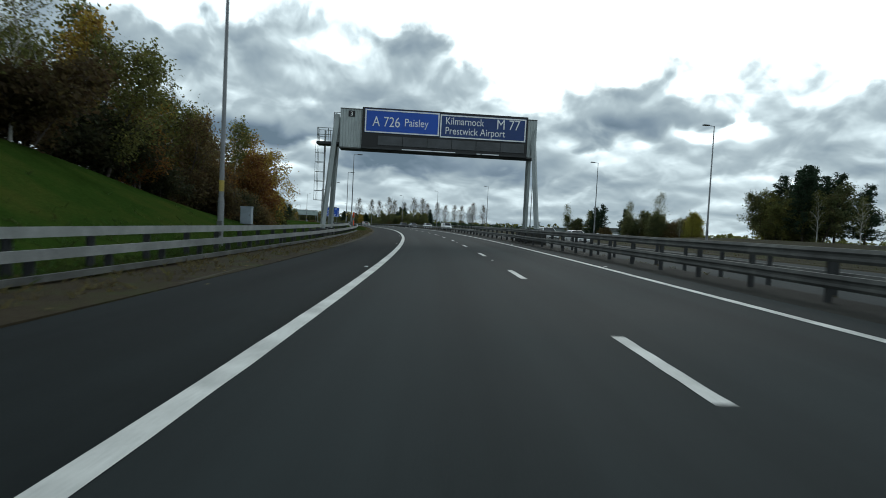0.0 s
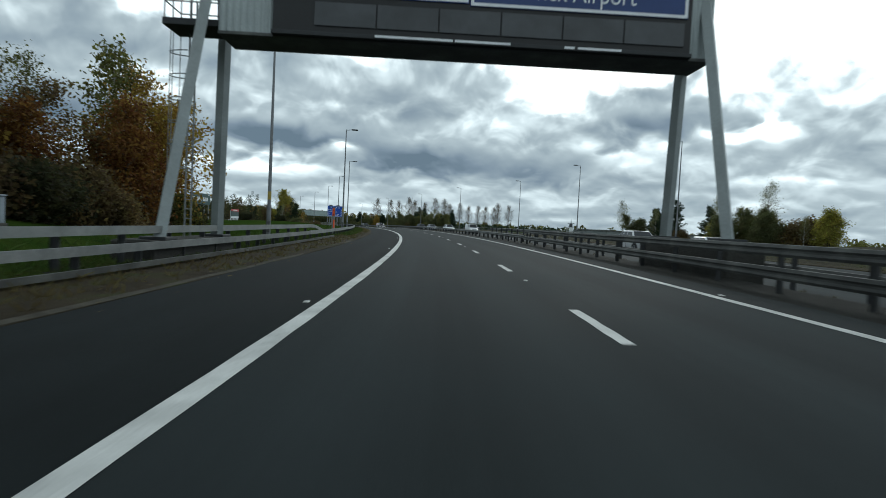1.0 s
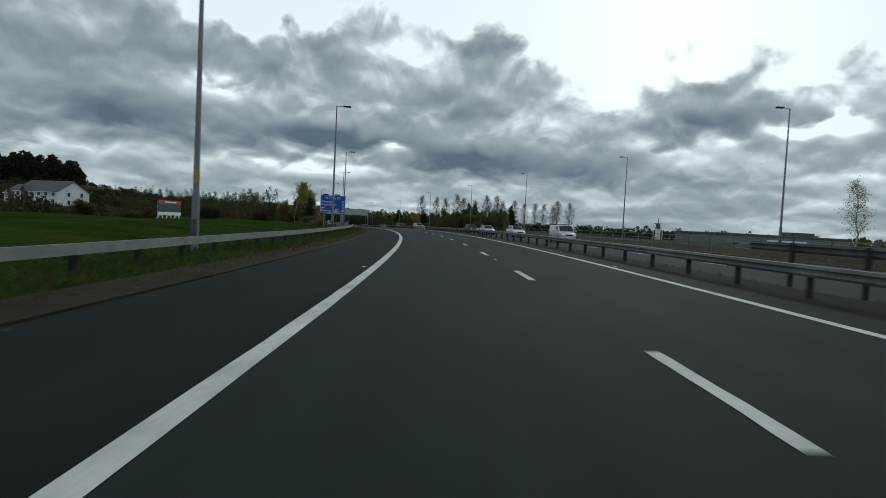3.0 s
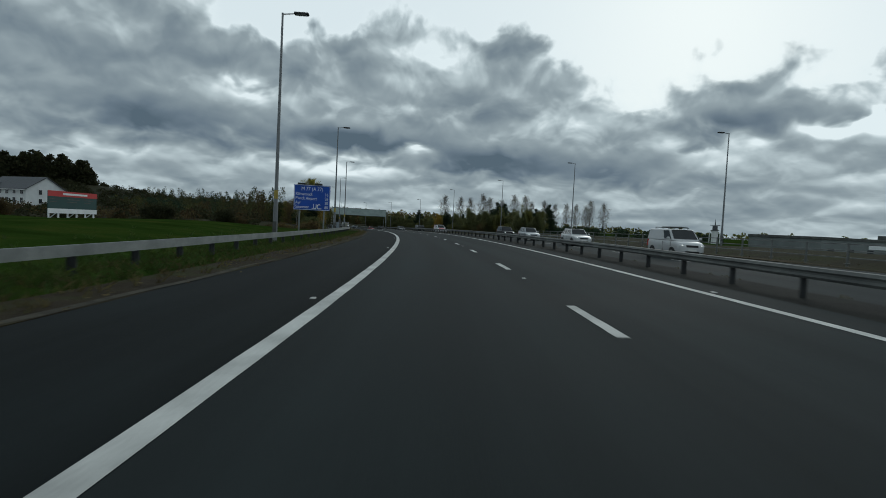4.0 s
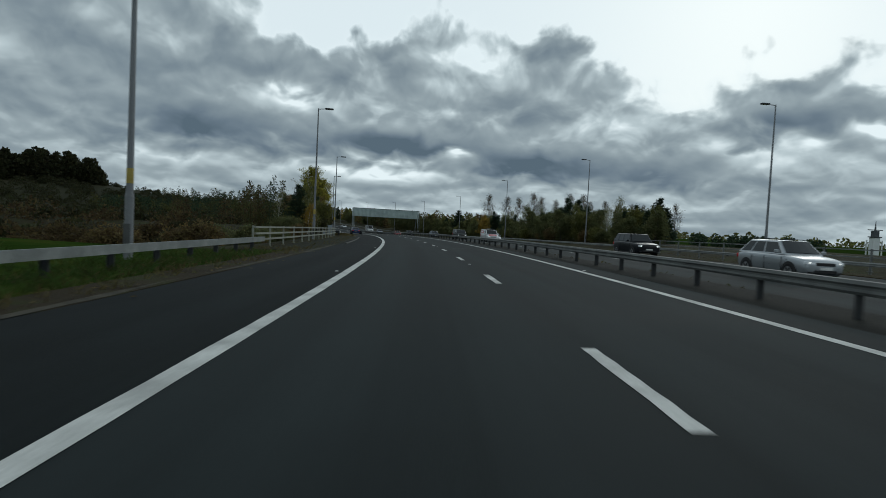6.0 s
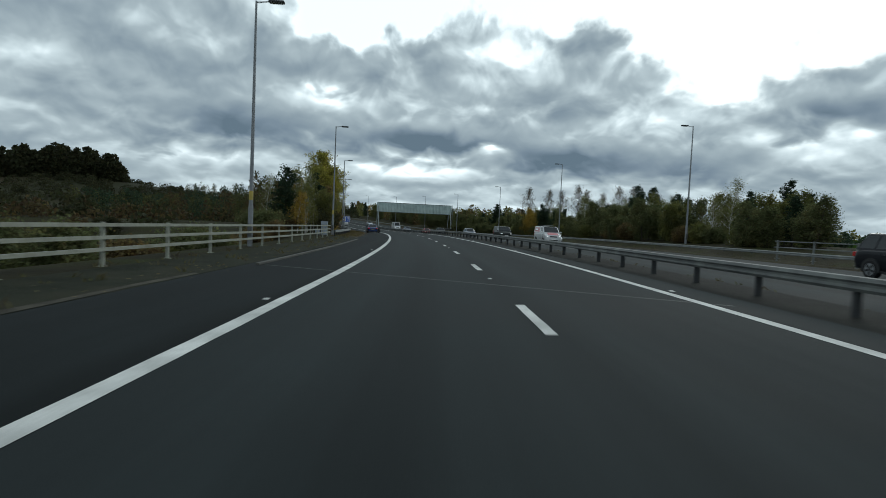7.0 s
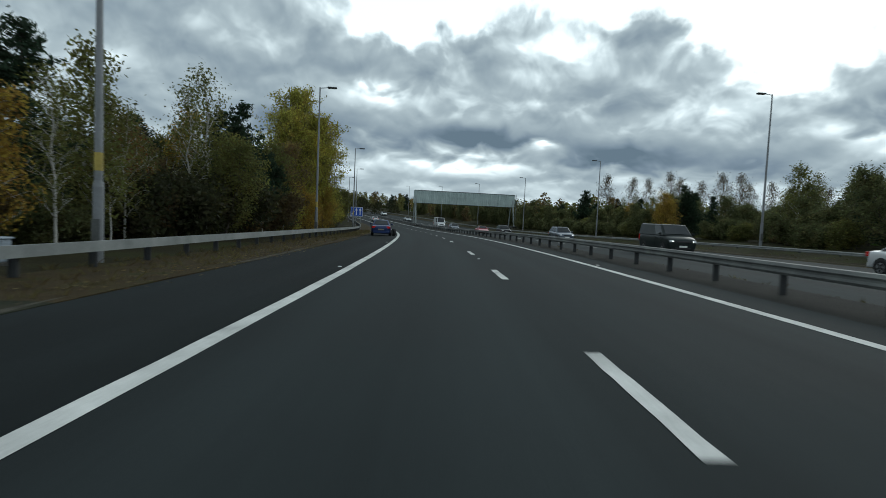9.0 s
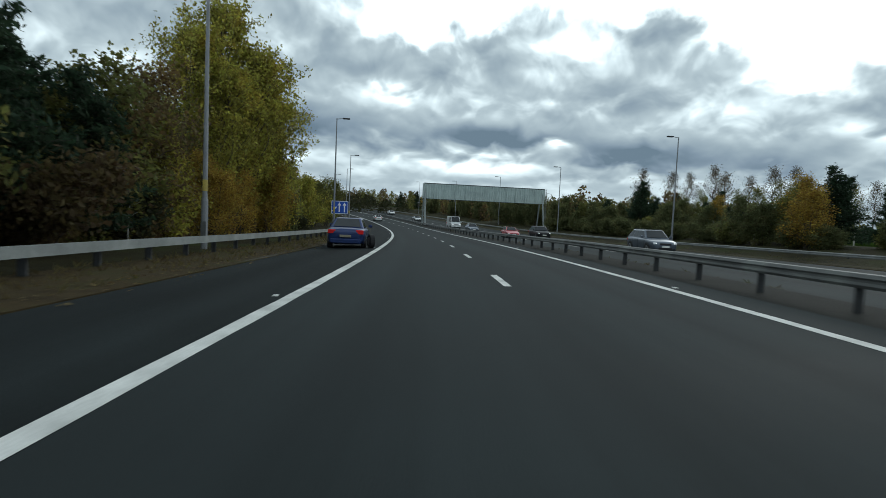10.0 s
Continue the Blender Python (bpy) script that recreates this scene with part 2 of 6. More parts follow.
WHITE = material("sign_white", (0.74, 0.76, 0.78), 0.45, vary=0.06, scale=2, fine=30, bump=0.02)
CONCRETE = material("concrete", (0.058, 0.057, 0.05), 0.9, vary=0.3, scale=1.3, fine=22, bump=0.4)
GRIT = material("edge_grit", (0.05, 0.046, 0.036), 0.95, vary=0.4, scale=2.5, fine=30, bump=0.5, spec=0.1)
LEAF_LITTER = material("leaf_litter", (0.044, 0.032, 0.015), 0.95, vary=0.45, scale=1.2, fine=18, bump=0.9, spec=0.08, tint=(0.034, 0.034, 0.012), bump_dist=0.05)
streaked(ASPHALT, 0.28)
streaked(ASPHALT_OLD, 0.32, 1.4, 0.05)
SCRUB_EARTH = material("scrub_earth", (0.026, 0.024, 0.012), 0.95, vary=0.4, scale=0.3, fine=6, bump=0.9, spec=0.05, tint=(0.03, 0.036, 0.012), bump_dist=0.1)

# ---- the road's line: offsets o are metres to the right of the left edge line, s metres along it ----
BANK = 0.026  # the road leans into its left bend
KNOT, STEP = [-20 + 46 * i for i in range(12)], 1.0
KAP = [1.54, 1.73, 1.92, 2.03, 1.764, 1.672, 1.42, 1.484, 2.016, 2.338, 2.492, 2.2]
BEND = [0.61, 0.68, -0.52, -0.79, -1.856, -0.148, -2.662, 3.703, 5.133, 3.525, 1.35, -1.5]
W1, W2 = 3.695, 6.81  # lane mark and right edge line
S_MIN, S_MAX = -60, 700
sv = np.arange(S_MIN, S_MAX + 1, STEP)
turn = np.interp(sv, KNOT, KAP) * 1e-3
bend = np.interp(sv, KNOT, BEND) * 1e-4
zero = int(-S_MIN / STEP)
head = np.cumsum(turn) - turn * 0.5
head -= head[zero]
slope = np.cumsum(bend)
slope -= slope[zero]
lx, ly, lz = -np.cumsum(np.sin(head)), np.cumsum(np.cos(head)), np.cumsum(slope)
lx, ly, lz = lx - lx[zero], ly - ly[zero], lz - lz[zero]


def at(s, o, z=0.0):
    """The place s along the road, o to the right of the left edge line, z over the road's level there."""
    h = np.interp(s, sv, head)
    return Vector((np.interp(s, sv, lx) + o * math.cos(h), np.interp(s, sv, ly) + o * math.sin(h), np.interp(s, sv, lz) + z + BANK * min(27, max(-7, o))))


def stand(s, o, z=0.0, yaw=0.0):
    """The pose of a thing there: x to the right of the road, y along it; yaw in degrees to the left."""
    return Matrix.Translation(at(s, o, z)) @ Matrix.Rotation(np.interp(s, sv, head) + radians(yaw), 4, "Z")


def smooth(a, b, x):
    t = min(1, max(0, (x - a) / (b - a)))
    return t * t * (3 - 2 * t)


OPP = -0.55  # level of the opposite carriageway


def ground(s, o):
    """Height of the ground over the road's level."""
    n = noise.noise((s * 0.05, o * 0.07, 3.0)) * 0.5 + noise.noise((s * 0.21, o * 0.23, 9.0)) * 0.12
    if o < -3.2:
        d = -3.2 - o
        z = -0.03 + 0.02 * min(d, 3)
        bank = 1 - smooth(10, 60, s)
        z += bank * 5.2 * smooth(3.5, 14.5, d)
        field = smooth(50, 75, s) * (1 - smooth(150, 178, s))
        z += field * (0.62 * smooth(3, 15, d) - 0.45 * smooth(17, 30, d))
        hollow = smooth(168, 184, s) * (1 - smooth(212, 228, s))
        z -= hollow * 3.0 * smooth(4.0, 12, d)
        wood = smooth(222, 240, s)
        z += wood * 0.8 * smooth(4, 20, d)
        z += n * 0.35 * smooth(3, 9, d)
        z += smooth(60, 190, d) * (2.0 - 3.8 * smooth(40, 90, s) * (1 - smooth(235, 300, s)))
        return z
    if o < 8.0:
        return -0.07
    z = OPP * smooth(9.2, 12.0, o)
    if o > 23.4:
        d = o - 23.4
        z += -0.05 - 0.2 * smooth(0.5, 3, d) + 0.55 * smooth(3.5, 8, d) + n * 0.3 * smooth(2, 8, d)
        z += (0.9 * (1 - smooth(60, 90, s)) + 0.5 * smooth(170, 200, s)) * smooth(6, 16, d)
        z -= smooth(20, 120, d) * 3.0
    return z - 0.2 * (1 - smooth(23.2, 23.6, o))


def mesh_object(name, verts, faces, mat, parent=None, label="", flat=True):
    me = bpy.data.meshes.new(name)
    me.from_pydata([tuple(v) for v in verts], [], [tuple(f) for f in faces])
    me.materials.append(mat)
    if not flat:
        me.polygons.foreach_set("use_smooth", [True] * len(me.polygons))
    me.update()
    ob = new(name, me)
    if parent:
        ob.parent = parent
    if label:
        ob["label"] = label
    return ob


def part(name, bm, mat, parent=None, label="", soft=False):
    me = bpy.data.meshes.new(name)
    bm.normal_update()
    bm.to_mesh(me)
    bm.free()
    me.materials.append(mat)
    if soft:
        me.polygons.foreach_set("use_smooth", [True] * len(me.polygons))
    ob = new(name, me)
    if parent:
        ob.parent = parent
    if label:
        ob["label"] = label
    return ob


def empty(name, m, label, category, group="", kind=""):
    ob = new(name)
    ob.empty_display_size = 0.2
    ob.matrix_basis = m
    return tagged(ob, label, category, group, kind)


def sweep(name, rings, s0, s1, step, mat, parent=None, label="", closed=True, caps=True, wave=0.0, soft=False, lanes=False):
    """A profile [(o, z), ...] drawn along the road from s0 to s1."""
    n = max(1, int(round((s1 - s0) / step)))
    verts, faces, k = [], [], len(rings)
    for i in range(n + 1):
        s = s0 + (s1 - s0) * i / n
        w = wave * noise.noise((s * 0.13, rings[0][0], 1.7)) if wave else 0
        verts += [at(s, o + w * 0.5, z + w) for o, z in rings]
    for i in range(n):
        for j in range(k if closed else k - 1):
            a, b = i * k + j, i * k + (j + 1) % k
            faces.append((a, b, b + k, a + k))
    if closed and caps:
        faces += [tuple(range(k))[::-1], tuple(range(n * k, n * k + k))]
    ob = mesh_object(name, verts, faces, mat, parent, label, flat=not soft)
    if lanes:
        uv = ob.data.uv_layers.new(name="UVMap")
        co = [(rings[i % k][0], s0 + (s1 - s0) * (i // k) / n) for i in range(len(verts))]
        uv.data.foreach_set("uv", [c for l in ob.data.loops for c in co[l.vertex_index]])
    return ob


def box(bm, x0, x1, y0, y1, z0, z1, m=None, bevel=0.0):
    made = bmesh.ops.create_cube(bm, size=1)["verts"]
    for v in made:
        v.co = Vector((x0 + (v.co.x + 0.5) * (x1 - x0), y0 + (v.co.y + 0.5) * (y1 - y0), z0 + (v.co.z + 0.5) * (z1 - z0)))
    if bevel:
        made = list({v for e in bmesh.ops.bevel(bm, geom=list({e for v in made for e in v.link_edges}), offset=bevel, segments=1, affect="EDGES")["faces"] for v in e.verts} | {v for v in made if v.is_valid})
    if m:
        bmesh.ops.transform(bm, matrix=m, verts=made)
    return made


def boxes(*dims, bevel=0.0, m=None):
    bm = bmesh.new()
    for d in dims:
        box(bm, *d, bevel=bevel, m=m)
    return bm


def tube(bm, a, b, r0, r1=None, n=10):
    a, b = Vector(a), Vector(b)
    r1 = r0 if r1 is None else r1
    q = (b - a).to_track_quat("Z", "Y").to_matrix()
    rings = []
    for p, r in ((a, r0), (b, r1)):
        rings.append([bm.verts.new(p + q @ Vector((r * math.cos(2 * math.pi * i / n), r * math.sin(2 * math.pi * i / n), 0))) for i in range(n)])
    for i in range(n):
        bm.faces.new((rings[0][i], rings[0][(i + 1) % n], rings[1][(i + 1) % n], rings[1][i]))
    bm.faces.new(rings[0][::-1])
    bm.faces.new(rings[1])


def tubes(*rows, n=10):
    bm = bmesh.new()
    for r in rows:
        tube(bm, *r, n=n)
    return bm


# ---- ground, carriageways, markings ----
os_left = [-240, -200, -160, -130, -105, -85, -70, -58, -48, -40, -34, -29, -25, -22, -19.5, -17, -15, -13, -11.5, -10, -9, -8, -7, -6, -5, -4.2, -3.2]
os_right = [-2.9, 2.0, 7.2, 8.0, 9.2, 9.9, 10.6, 11.3, 12.0, 12.6, 18, 23.2, 23.6, 24.2, 25, 26.5, 28, 30, 32, 35, 38, 42, 47, 53, 60, 70, 82, 97, 115, 140, 170, 205, 240]
os_all = os_left + os_right
ss_all = [float(v) for v in np.arange(-56, 340, 3.0)] + [float(v) for v in np.arange(340, 690, 10.0)]
gv, gf, k = [], [], len(os_all)
for s in ss_all:
    gv += [at(s, o, ground(s, o)) for o in os_all]
for i in range(len(ss_all) - 1):
    gf += [(i * k + j, i * k + j + 1, i * k + k + j + 1, i * k + k + j) for j in range(k - 1)]
n_s = len(ss_all)
rim = [j for j in range(k)] + [i * k + k - 1 for i in range(1, n_s)] + [(n_s - 1) * k + j for j in range(k - 2, -1, -1)] + [i * k for i in range(n_s - 2, 0, -1)]
mid = at(200, 0)
last = rim
for reach, level in ((500, 0.0), (900, -2.0), (1800, -4.0), (4500, -6.0)):
    nxt = []
    for r in rim:
        d = (gv[r] - mid).to_2d()
        p = gv[r].to_2d() + d.normalized() * reach
        nxt.append(len(gv))
        gv.append(Vector((p.x, p.y, level + 3 * noise.noise((p.x * 0.004, p.y * 0.004, 0)))))
    gf += [(last[i], last[(i + 1) % len(rim)], nxt[(i + 1) % len(rim)], nxt[i]) for i in range(len(rim))]
    last = nxt
ground_ob = mesh_object("ground", gv, gf, GRASS, flat=False)
ground_ob.data.materials.append(SCRUB_EARTH)
for i in range(len(ss_all) - 1):
    for j in range(k - 1):
        o = os_all[j]
        if 17 < o < 44 or (o < -5.5 and ss_all[i] > 166) or (o < -15.6 and ss_all[i] < 56):
            ground_ob.data.polygons[i * (k - 1) + j].material_index = 1
tagged(ground_ob, "mown green grass on rolling roadside ground", "ground", kind="structure")

road = sweep("road", [(-0.02, 0.0), (-0.02, -0.12), (7.75, -0.12), (7.75, 0.0)], -56, 690, 3, ASPHALT, lanes=True)
tagged(road, "dark grey asphalt carriageway with white markings", "road", kind="structure")
shoulder = sweep("hard_shoulder", [(-3.2, -0.004), (-3.2, -0.12), (-0.02, -0.12), (-0.02, -0.004)], -56, 690, 3, ASPHALT_OLD, lanes=True)
tagged(shoulder, "near-black asphalt hard shoulder, worn at its edge", "hard shoulder", kind="structure")
opposite = sweep("road_opposite", [(12.0, OPP), (12.0, OPP - 0.12), (23.3, OPP - 0.2), (23.3, OPP - 0.08)], -56, 690, 3, ASPHALT, lanes=True)
tagged(opposite, "grey asphalt of the opposite carriageway", "road", kind="structure")


def strip(o0, o1, s0, s1, z, mat, parent, name, rough=0.0, step=1.5, opp=False):
    """A thin painted strip with slightly ragged edges."""
    n = max(1, int(round((s1 - s0) / step)))
    v, f = [], []
    for i in range(n + 1):
        s = s0 + (s1 - s0) * i / n
        a, b = (random.uniform(-rough, rough) for _ in range(2))
        v += [at(s, o0 + a, z), at(s, o1 + b, z)]
    for i in range(n):
        f.append((2 * i, 2 * i + 1, 2 * i + 3, 2 * i + 2))
    return mesh_object(name, v, f, mat, parent)


edge_l = strip(-0.1, 0.12, -56, 690, 0.005, PAINT, road, "edge_line", 0.006, 0.8)
edge_r = strip(W2 - 0.09, W2 + 0.09, -56, 690, 0.005, PAINT, road, "edge_line", 0.006, 0.8)
for i in range(-6, 45):
    s = 12.24 + 9 * i if i < 26 else 12.24 + 9 * i + 4.4
    strip(W1 - 0.07, W1 + 0.08, s, s + 2.35, 0.005, PAINT, road, "lane_mark", 0.008, 0.3)
for o, mark in ((16.35, True), (19.9, False)):
    zo = OPP + 0.006 - 0.08 * (o - 12.0) / 11.3
    if mark:
        for i in range(-4, 50):
            strip(o - 0.06, o + 0.06, 9 * i, 9 * i + 2.2, zo, PAINT, opposite, "lane_mark")
    else:
        strip(o - 0.09, o + 0.09, -56, 690, zo, PAINT_WORN, opposite, "edge_line", 0.005, 2)

# the bridge's expansion joint, a thin pale seam set askew
joint_v = [at(182.2 - 0.75 * o + d + 0.012 * math.sin(o * 9), o, 0.004) for o in np.arange(-2.4, 7.6, 0.4) for d in (0.0, 0.07)]
mesh_object("expansion_joint", joint_v, [(2 * i, 2 * i + 2, 2 * i + 3, 2 * i + 1) for i in range(len(joint_v) // 2 - 1)], PAINT_WORN, road, "thin pale seam across the road")

# reflecting studs between the lane marks and along the edges
def stud_mesh():
    bm = boxes((-0.045, 0.045, -0.05, 0.05, -0.02, 0.014), bevel=0.012)
    me = bpy.data.meshes.new("road_stud")
    bm.to_mesh(me)
    bm.free()
    me.materials.append(STUD)
    return me


STUD = material("stud_white", (0.45, 0.45, 0.43), 0.4, vary=0.2, bump=0.05)
stud = stud_mesh()
for i in range(-2, 26):
    for o, ds in ((W1, 7.0), (-0.28, 3.0), (W2 + 0.26, 5.0)):
        p = new("road_stud", stud)
        p.matrix_basis = stand(12.24 + 18 * i + ds - 0.4, o, 0.0)
        p.parent = road

# ---- verge, reserve ----
def verge_strip(s0, s1, o, mat, label):
    v = sweep("verge", [(-3.0, 0.012), (-3.35, 0.03), (-3.35 + (o + 3.35) * 0.4, 0.03), (-3.35 + (o + 3.35) * 0.8, 0.045), (o, 0.0), (o, -0.12), (-3.0, -0.1)], s0, s1, 1.2, mat, wave=0.035)
    tagged(v, label, "verge", kind="structure")


verge_strip(-56, 72, -6.3, SOIL, "brown trodden soil and dry grass beside the hard shoulder")
verge_strip(72, 171, -4.3, SOIL, "narrow strip of brown soil beside the hard shoulder")
verge_strip(171, 224, -6.2, MOSSY, "dark gritty paving below the bridge parapet")
verge_strip(224, 690, -6.3, LEAF_LITTER, "verge strewn with brown fallen leaves")
# a pale ragged line of grit where the shoulder ends
gr_v, gr_f = [], []
for i in range(1150):
    s = -30 + 0.5 * i
    if 181 < s < 217:
        gr_v += [at(s, -3.3, -0.03), at(s, -3.2, -0.03)]
        continue
    w = 0.06 + 0.08 * abs(noise.noise((s * 0.5, 0, 4))) + 0.18 * max(0, noise.noise((s * 0.09, 3, 4)))
    c = -3.08 + 0.09 * noise.noise((s * 0.35, 7, 1))
    gr_v += [at(s, c - w / 2 - 0.06, 0.022), at(s, c + w / 2, 0.006)]
    if i:
        gr_f.append((2 * i - 2, 2 * i - 1, 2 * i + 1, 2 * i))
tagged(mesh_object("shoulder_grit", gr_v, gr_f, GRIT), "pale ragged line of grit along the shoulder's edge", "grit", kind="stuff")
reserve = sweep("central_reserve", [(7.75, -0.005), (7.75, -0.1), (12.0, OPP - 0.1), (12.0, OPP + 0.01), (11.2, OPP * 0.72), (9.4, -0.02)], -56, 690, 2, RESERVE, wave=0.02)
tagged(reserve, "dirty gravel strip between the carriageways", "central reserve", kind="structure")
verge_r = sweep("verge_opposite", [(23.3, OPP - 0.06), (23.3, OPP - 0.3), (27.5, OPP - 0.5), (27.5, OPP - 0.28), (25.2, OPP - 0.1)], -56, 690, 2.5, LEAF_LITTER, wave=0.05)
tagged(verge_r, "dull soil verge beyond the opposite carriageway", "verge", kind="structure")


def kerb(s0, s1, o):
    k = sweep("kerb", [(o, -0.02), (o, 0.045), (o - 0.02, 0.06), (o - 0.1, 0.06), (o - 0.1, -0.02)], s0, s1, 1.0, CONCRETE)
    tagged(k, "grey concrete kerb along the hard shoulder", "kerb", kind="structure")


kerb(184, 214, -2.55)

# ---- safety barriers ----
def post_mesh(top, wide=0.11, deep=0.14):
    """A Z-section barrier post, foot at the origin."""
    bm = boxes((-deep / 2, deep / 2, -0.006, 0.006, -0.3, top), (-deep / 2, -deep / 2 + 0.012, -wide / 2, 0.006, -0.3, top), (deep / 2 - 0.012, deep / 2, -0.006, wide / 2, -0.3, top))
    me = bpy.data.meshes.new("post")
    bm.to_mesh(me)
    bm.free()
    me.materials.append(STEEL_DARK)
    return me


def beam(z, hgt, o, d=0.06):
    """Profile of a corrugated box beam."""
    return [(o - d, z), (o - d - 0.02, z + hgt * 0.22), (o - d, z + hgt * 0.42), (o - d, z + hgt * 0.58), (o - d - 0.02, z + hgt * 0.74), (o - d + 0.02, z + hgt), (o + d, z + hgt), (o + d, z)]


def barrier(name, label, s0, s1, beams, posts, mat=None, wide=0.06):
    """beams: (offset, bottom, height) rows; posts: (offset, top, spacing) rows. s0 to s1 along the road."""
    mat = mat or STEEL
    top = empty(name, Matrix.Identity(4), label, "safety barrier", "roadside safety barriers")
    for o, z, hgt in beams:
        seg = 0
        s = s0
        while s < s1 - 0.1:
            e = min(s1, s + 9.6)
            sweep("beam", beam(z, hgt, o, wide), s + 0.004, e - 0.004, 2.4, mat, top, wave=0.012)
            s = e
    for o, hgt, gap in posts:
        me = post_mesh(hgt)
        s = s0 + gap / 2
        while s < s1:
            p = new("post", me)
            p.matrix_basis = stand(s, o, 0, random.uniform(-3, 3))
            p.parent = top
            s += gap
    return top


def ramp_down(top, s0, s1, o, z0, z1, hgt, mat):
    """A last length of beam that slopes to the ground's side of the next rail."""
    v, f, n = [], [], 8
    for i in range(n + 1):
        t = i / n
        z = z0 + (z1 - z0) * t * t * (3 - 2 * t)
        v += [at(s0 + (s1 - s0) * t, a, b) for a, b in beam(z, hgt, o)]
    for i in range(n):
        f += [(8 * i + j, 8 * i + (j + 1) % 8, 8 * i + 8 + (j + 1) % 8, 8 * i + 8 + j) for j in range(8)]
    f += [tuple(range(7, -1, -1)), tuple(range(8 * n, 8 * n + 8))]
    mesh_object("end_ramp", v, f, mat, top)


upper = barrier("safety_barrier", "double-height galvanised steel barrier with box beams", -40, 60.5, [(-5.75, 0.8, 0.2)], [(-5.92, 0.98, 2.4)])
ramp_down(upper, 60.5, 67.5, -5.75, 0.8, 0.36, 0.2, STEEL)
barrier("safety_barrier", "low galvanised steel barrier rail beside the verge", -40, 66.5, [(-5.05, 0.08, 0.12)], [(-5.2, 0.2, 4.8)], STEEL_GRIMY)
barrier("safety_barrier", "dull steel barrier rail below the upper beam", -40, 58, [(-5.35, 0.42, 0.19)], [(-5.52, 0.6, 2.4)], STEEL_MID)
barrier("safety_barrier", "galvanised steel barrier rail on dark posts along the verge", 58, 171, [(-5.35, 0.42, 0.22)], [(-5.52, 0.62, 2.4)])
barrier("safety_barrier", "galvanised steel barrier rail along the wood's edge", 223, 470, [(-5.35, 0.42, 0.23)], [(-5.52, 0.62, 2.4)])
barrier("safety_barrier", "grimy double-height steel barrier in the central reserve", -40, 62, [(8.45, 0.74, 0.24), (8.45, 0.28, 0.24)], [(8.65, 0.98, 2.4)], STEEL_GRIMY)
barrier("safety_barrier", "grimy steel barrier on the far edge of the reserve", -40, 88, [(10.75, 0.66, 0.24), (10.75, 0.12, 0.24)], [(10.55, 0.9, 2.4)], STEEL_GRIMY)
# the duller steel puts the shade on this beam's near face into its colour
barrier("safety_barrier", "double-sided galvanised steel barrier in the central reserve", 62, 480, [(8.5, 0.37, 0.21)], [(8.52, 0.38, 2.4)], STEEL_DULL, wide=0.09)
barrier("safety_barrier", "galvanised steel barrier beyond the opposite carriageway", 168, 480, [(25.0, OPP + 0.34, 0.2)], [(25.15, OPP + 0.5, 3.2)], STEEL_MID)
barrier("safety_barrier", "galvanised steel barrier beyond the opposite carriageway", -40, 96, [(25.0, OPP + 0.34, 0.2)], [(25.15, OPP + 0.5, 3.2)], STEEL_MID)


def parapet(label, s0, s1, o, z0, heights, gap, mat, half=0.045):
    top = empty("parapet_fence", Matrix.Identity(4), label, "fence", "bridge parapets")
    for z in heights:
        s = s0
        while s < s1 - 0.1:
            e = min(s1, s + gap * 2)
            sweep("rail", [(o - 0.04, z0 + z - half), (o + 0.05, z0 + z - half), (o + 0.05, z0 + z + half), (o - 0.04, z0 + z + half)], s + 0.01, e - 0.01, gap, mat, top)
            s = e
    n = int((s1 - s0) / gap)
    bm = boxes((-0.13, -0.045, -0.05, 0.05, -0.6, heights[0] + 0.07), (-0.2, 0.03, -0.1, 0.1, -0.02, 0.03), bevel=0.006)
    first = part("post", bm, mat, top)
    first.matrix_basis = stand(s0, o, z0)
    for i in range(1, n + 1):
        p = new("post", first.data)
        p.matrix_basis = stand(s0 + gap * i, o, z0)
        p.parent = top
    return top


RAIL_PALE = material("pale_aluminium", (0.26, 0.27, 0.225), 0.6, metal=0.25, vary=0.2, scale=1.2, fine=14, bump=0.08, tint=(0.18, 0.18, 0.14))
parapet("pale grey three-rail metal parapet on the bridge", 171.5, 223.5, -5.9, 0.0, (1.08, 0.76, 0.46), 3.6, RAIL_PALE)
parapet("pale grey three-rail metal parapet beyond the opposite carriageway", 98, 204, 26.2, OPP, (1.15, 0.75, 0.35), 3.2, STEEL_MID, 0.03)

# ---- lamp columns ----
LAMP_GLASS = material("lantern_glass", (0.35, 0.36, 0.36), 0.25, vary=0.1, bump=0.02)
YELLOW = material("yellow_band", (0.36, 0.28, 0.06), 0.6, vary=0.25)


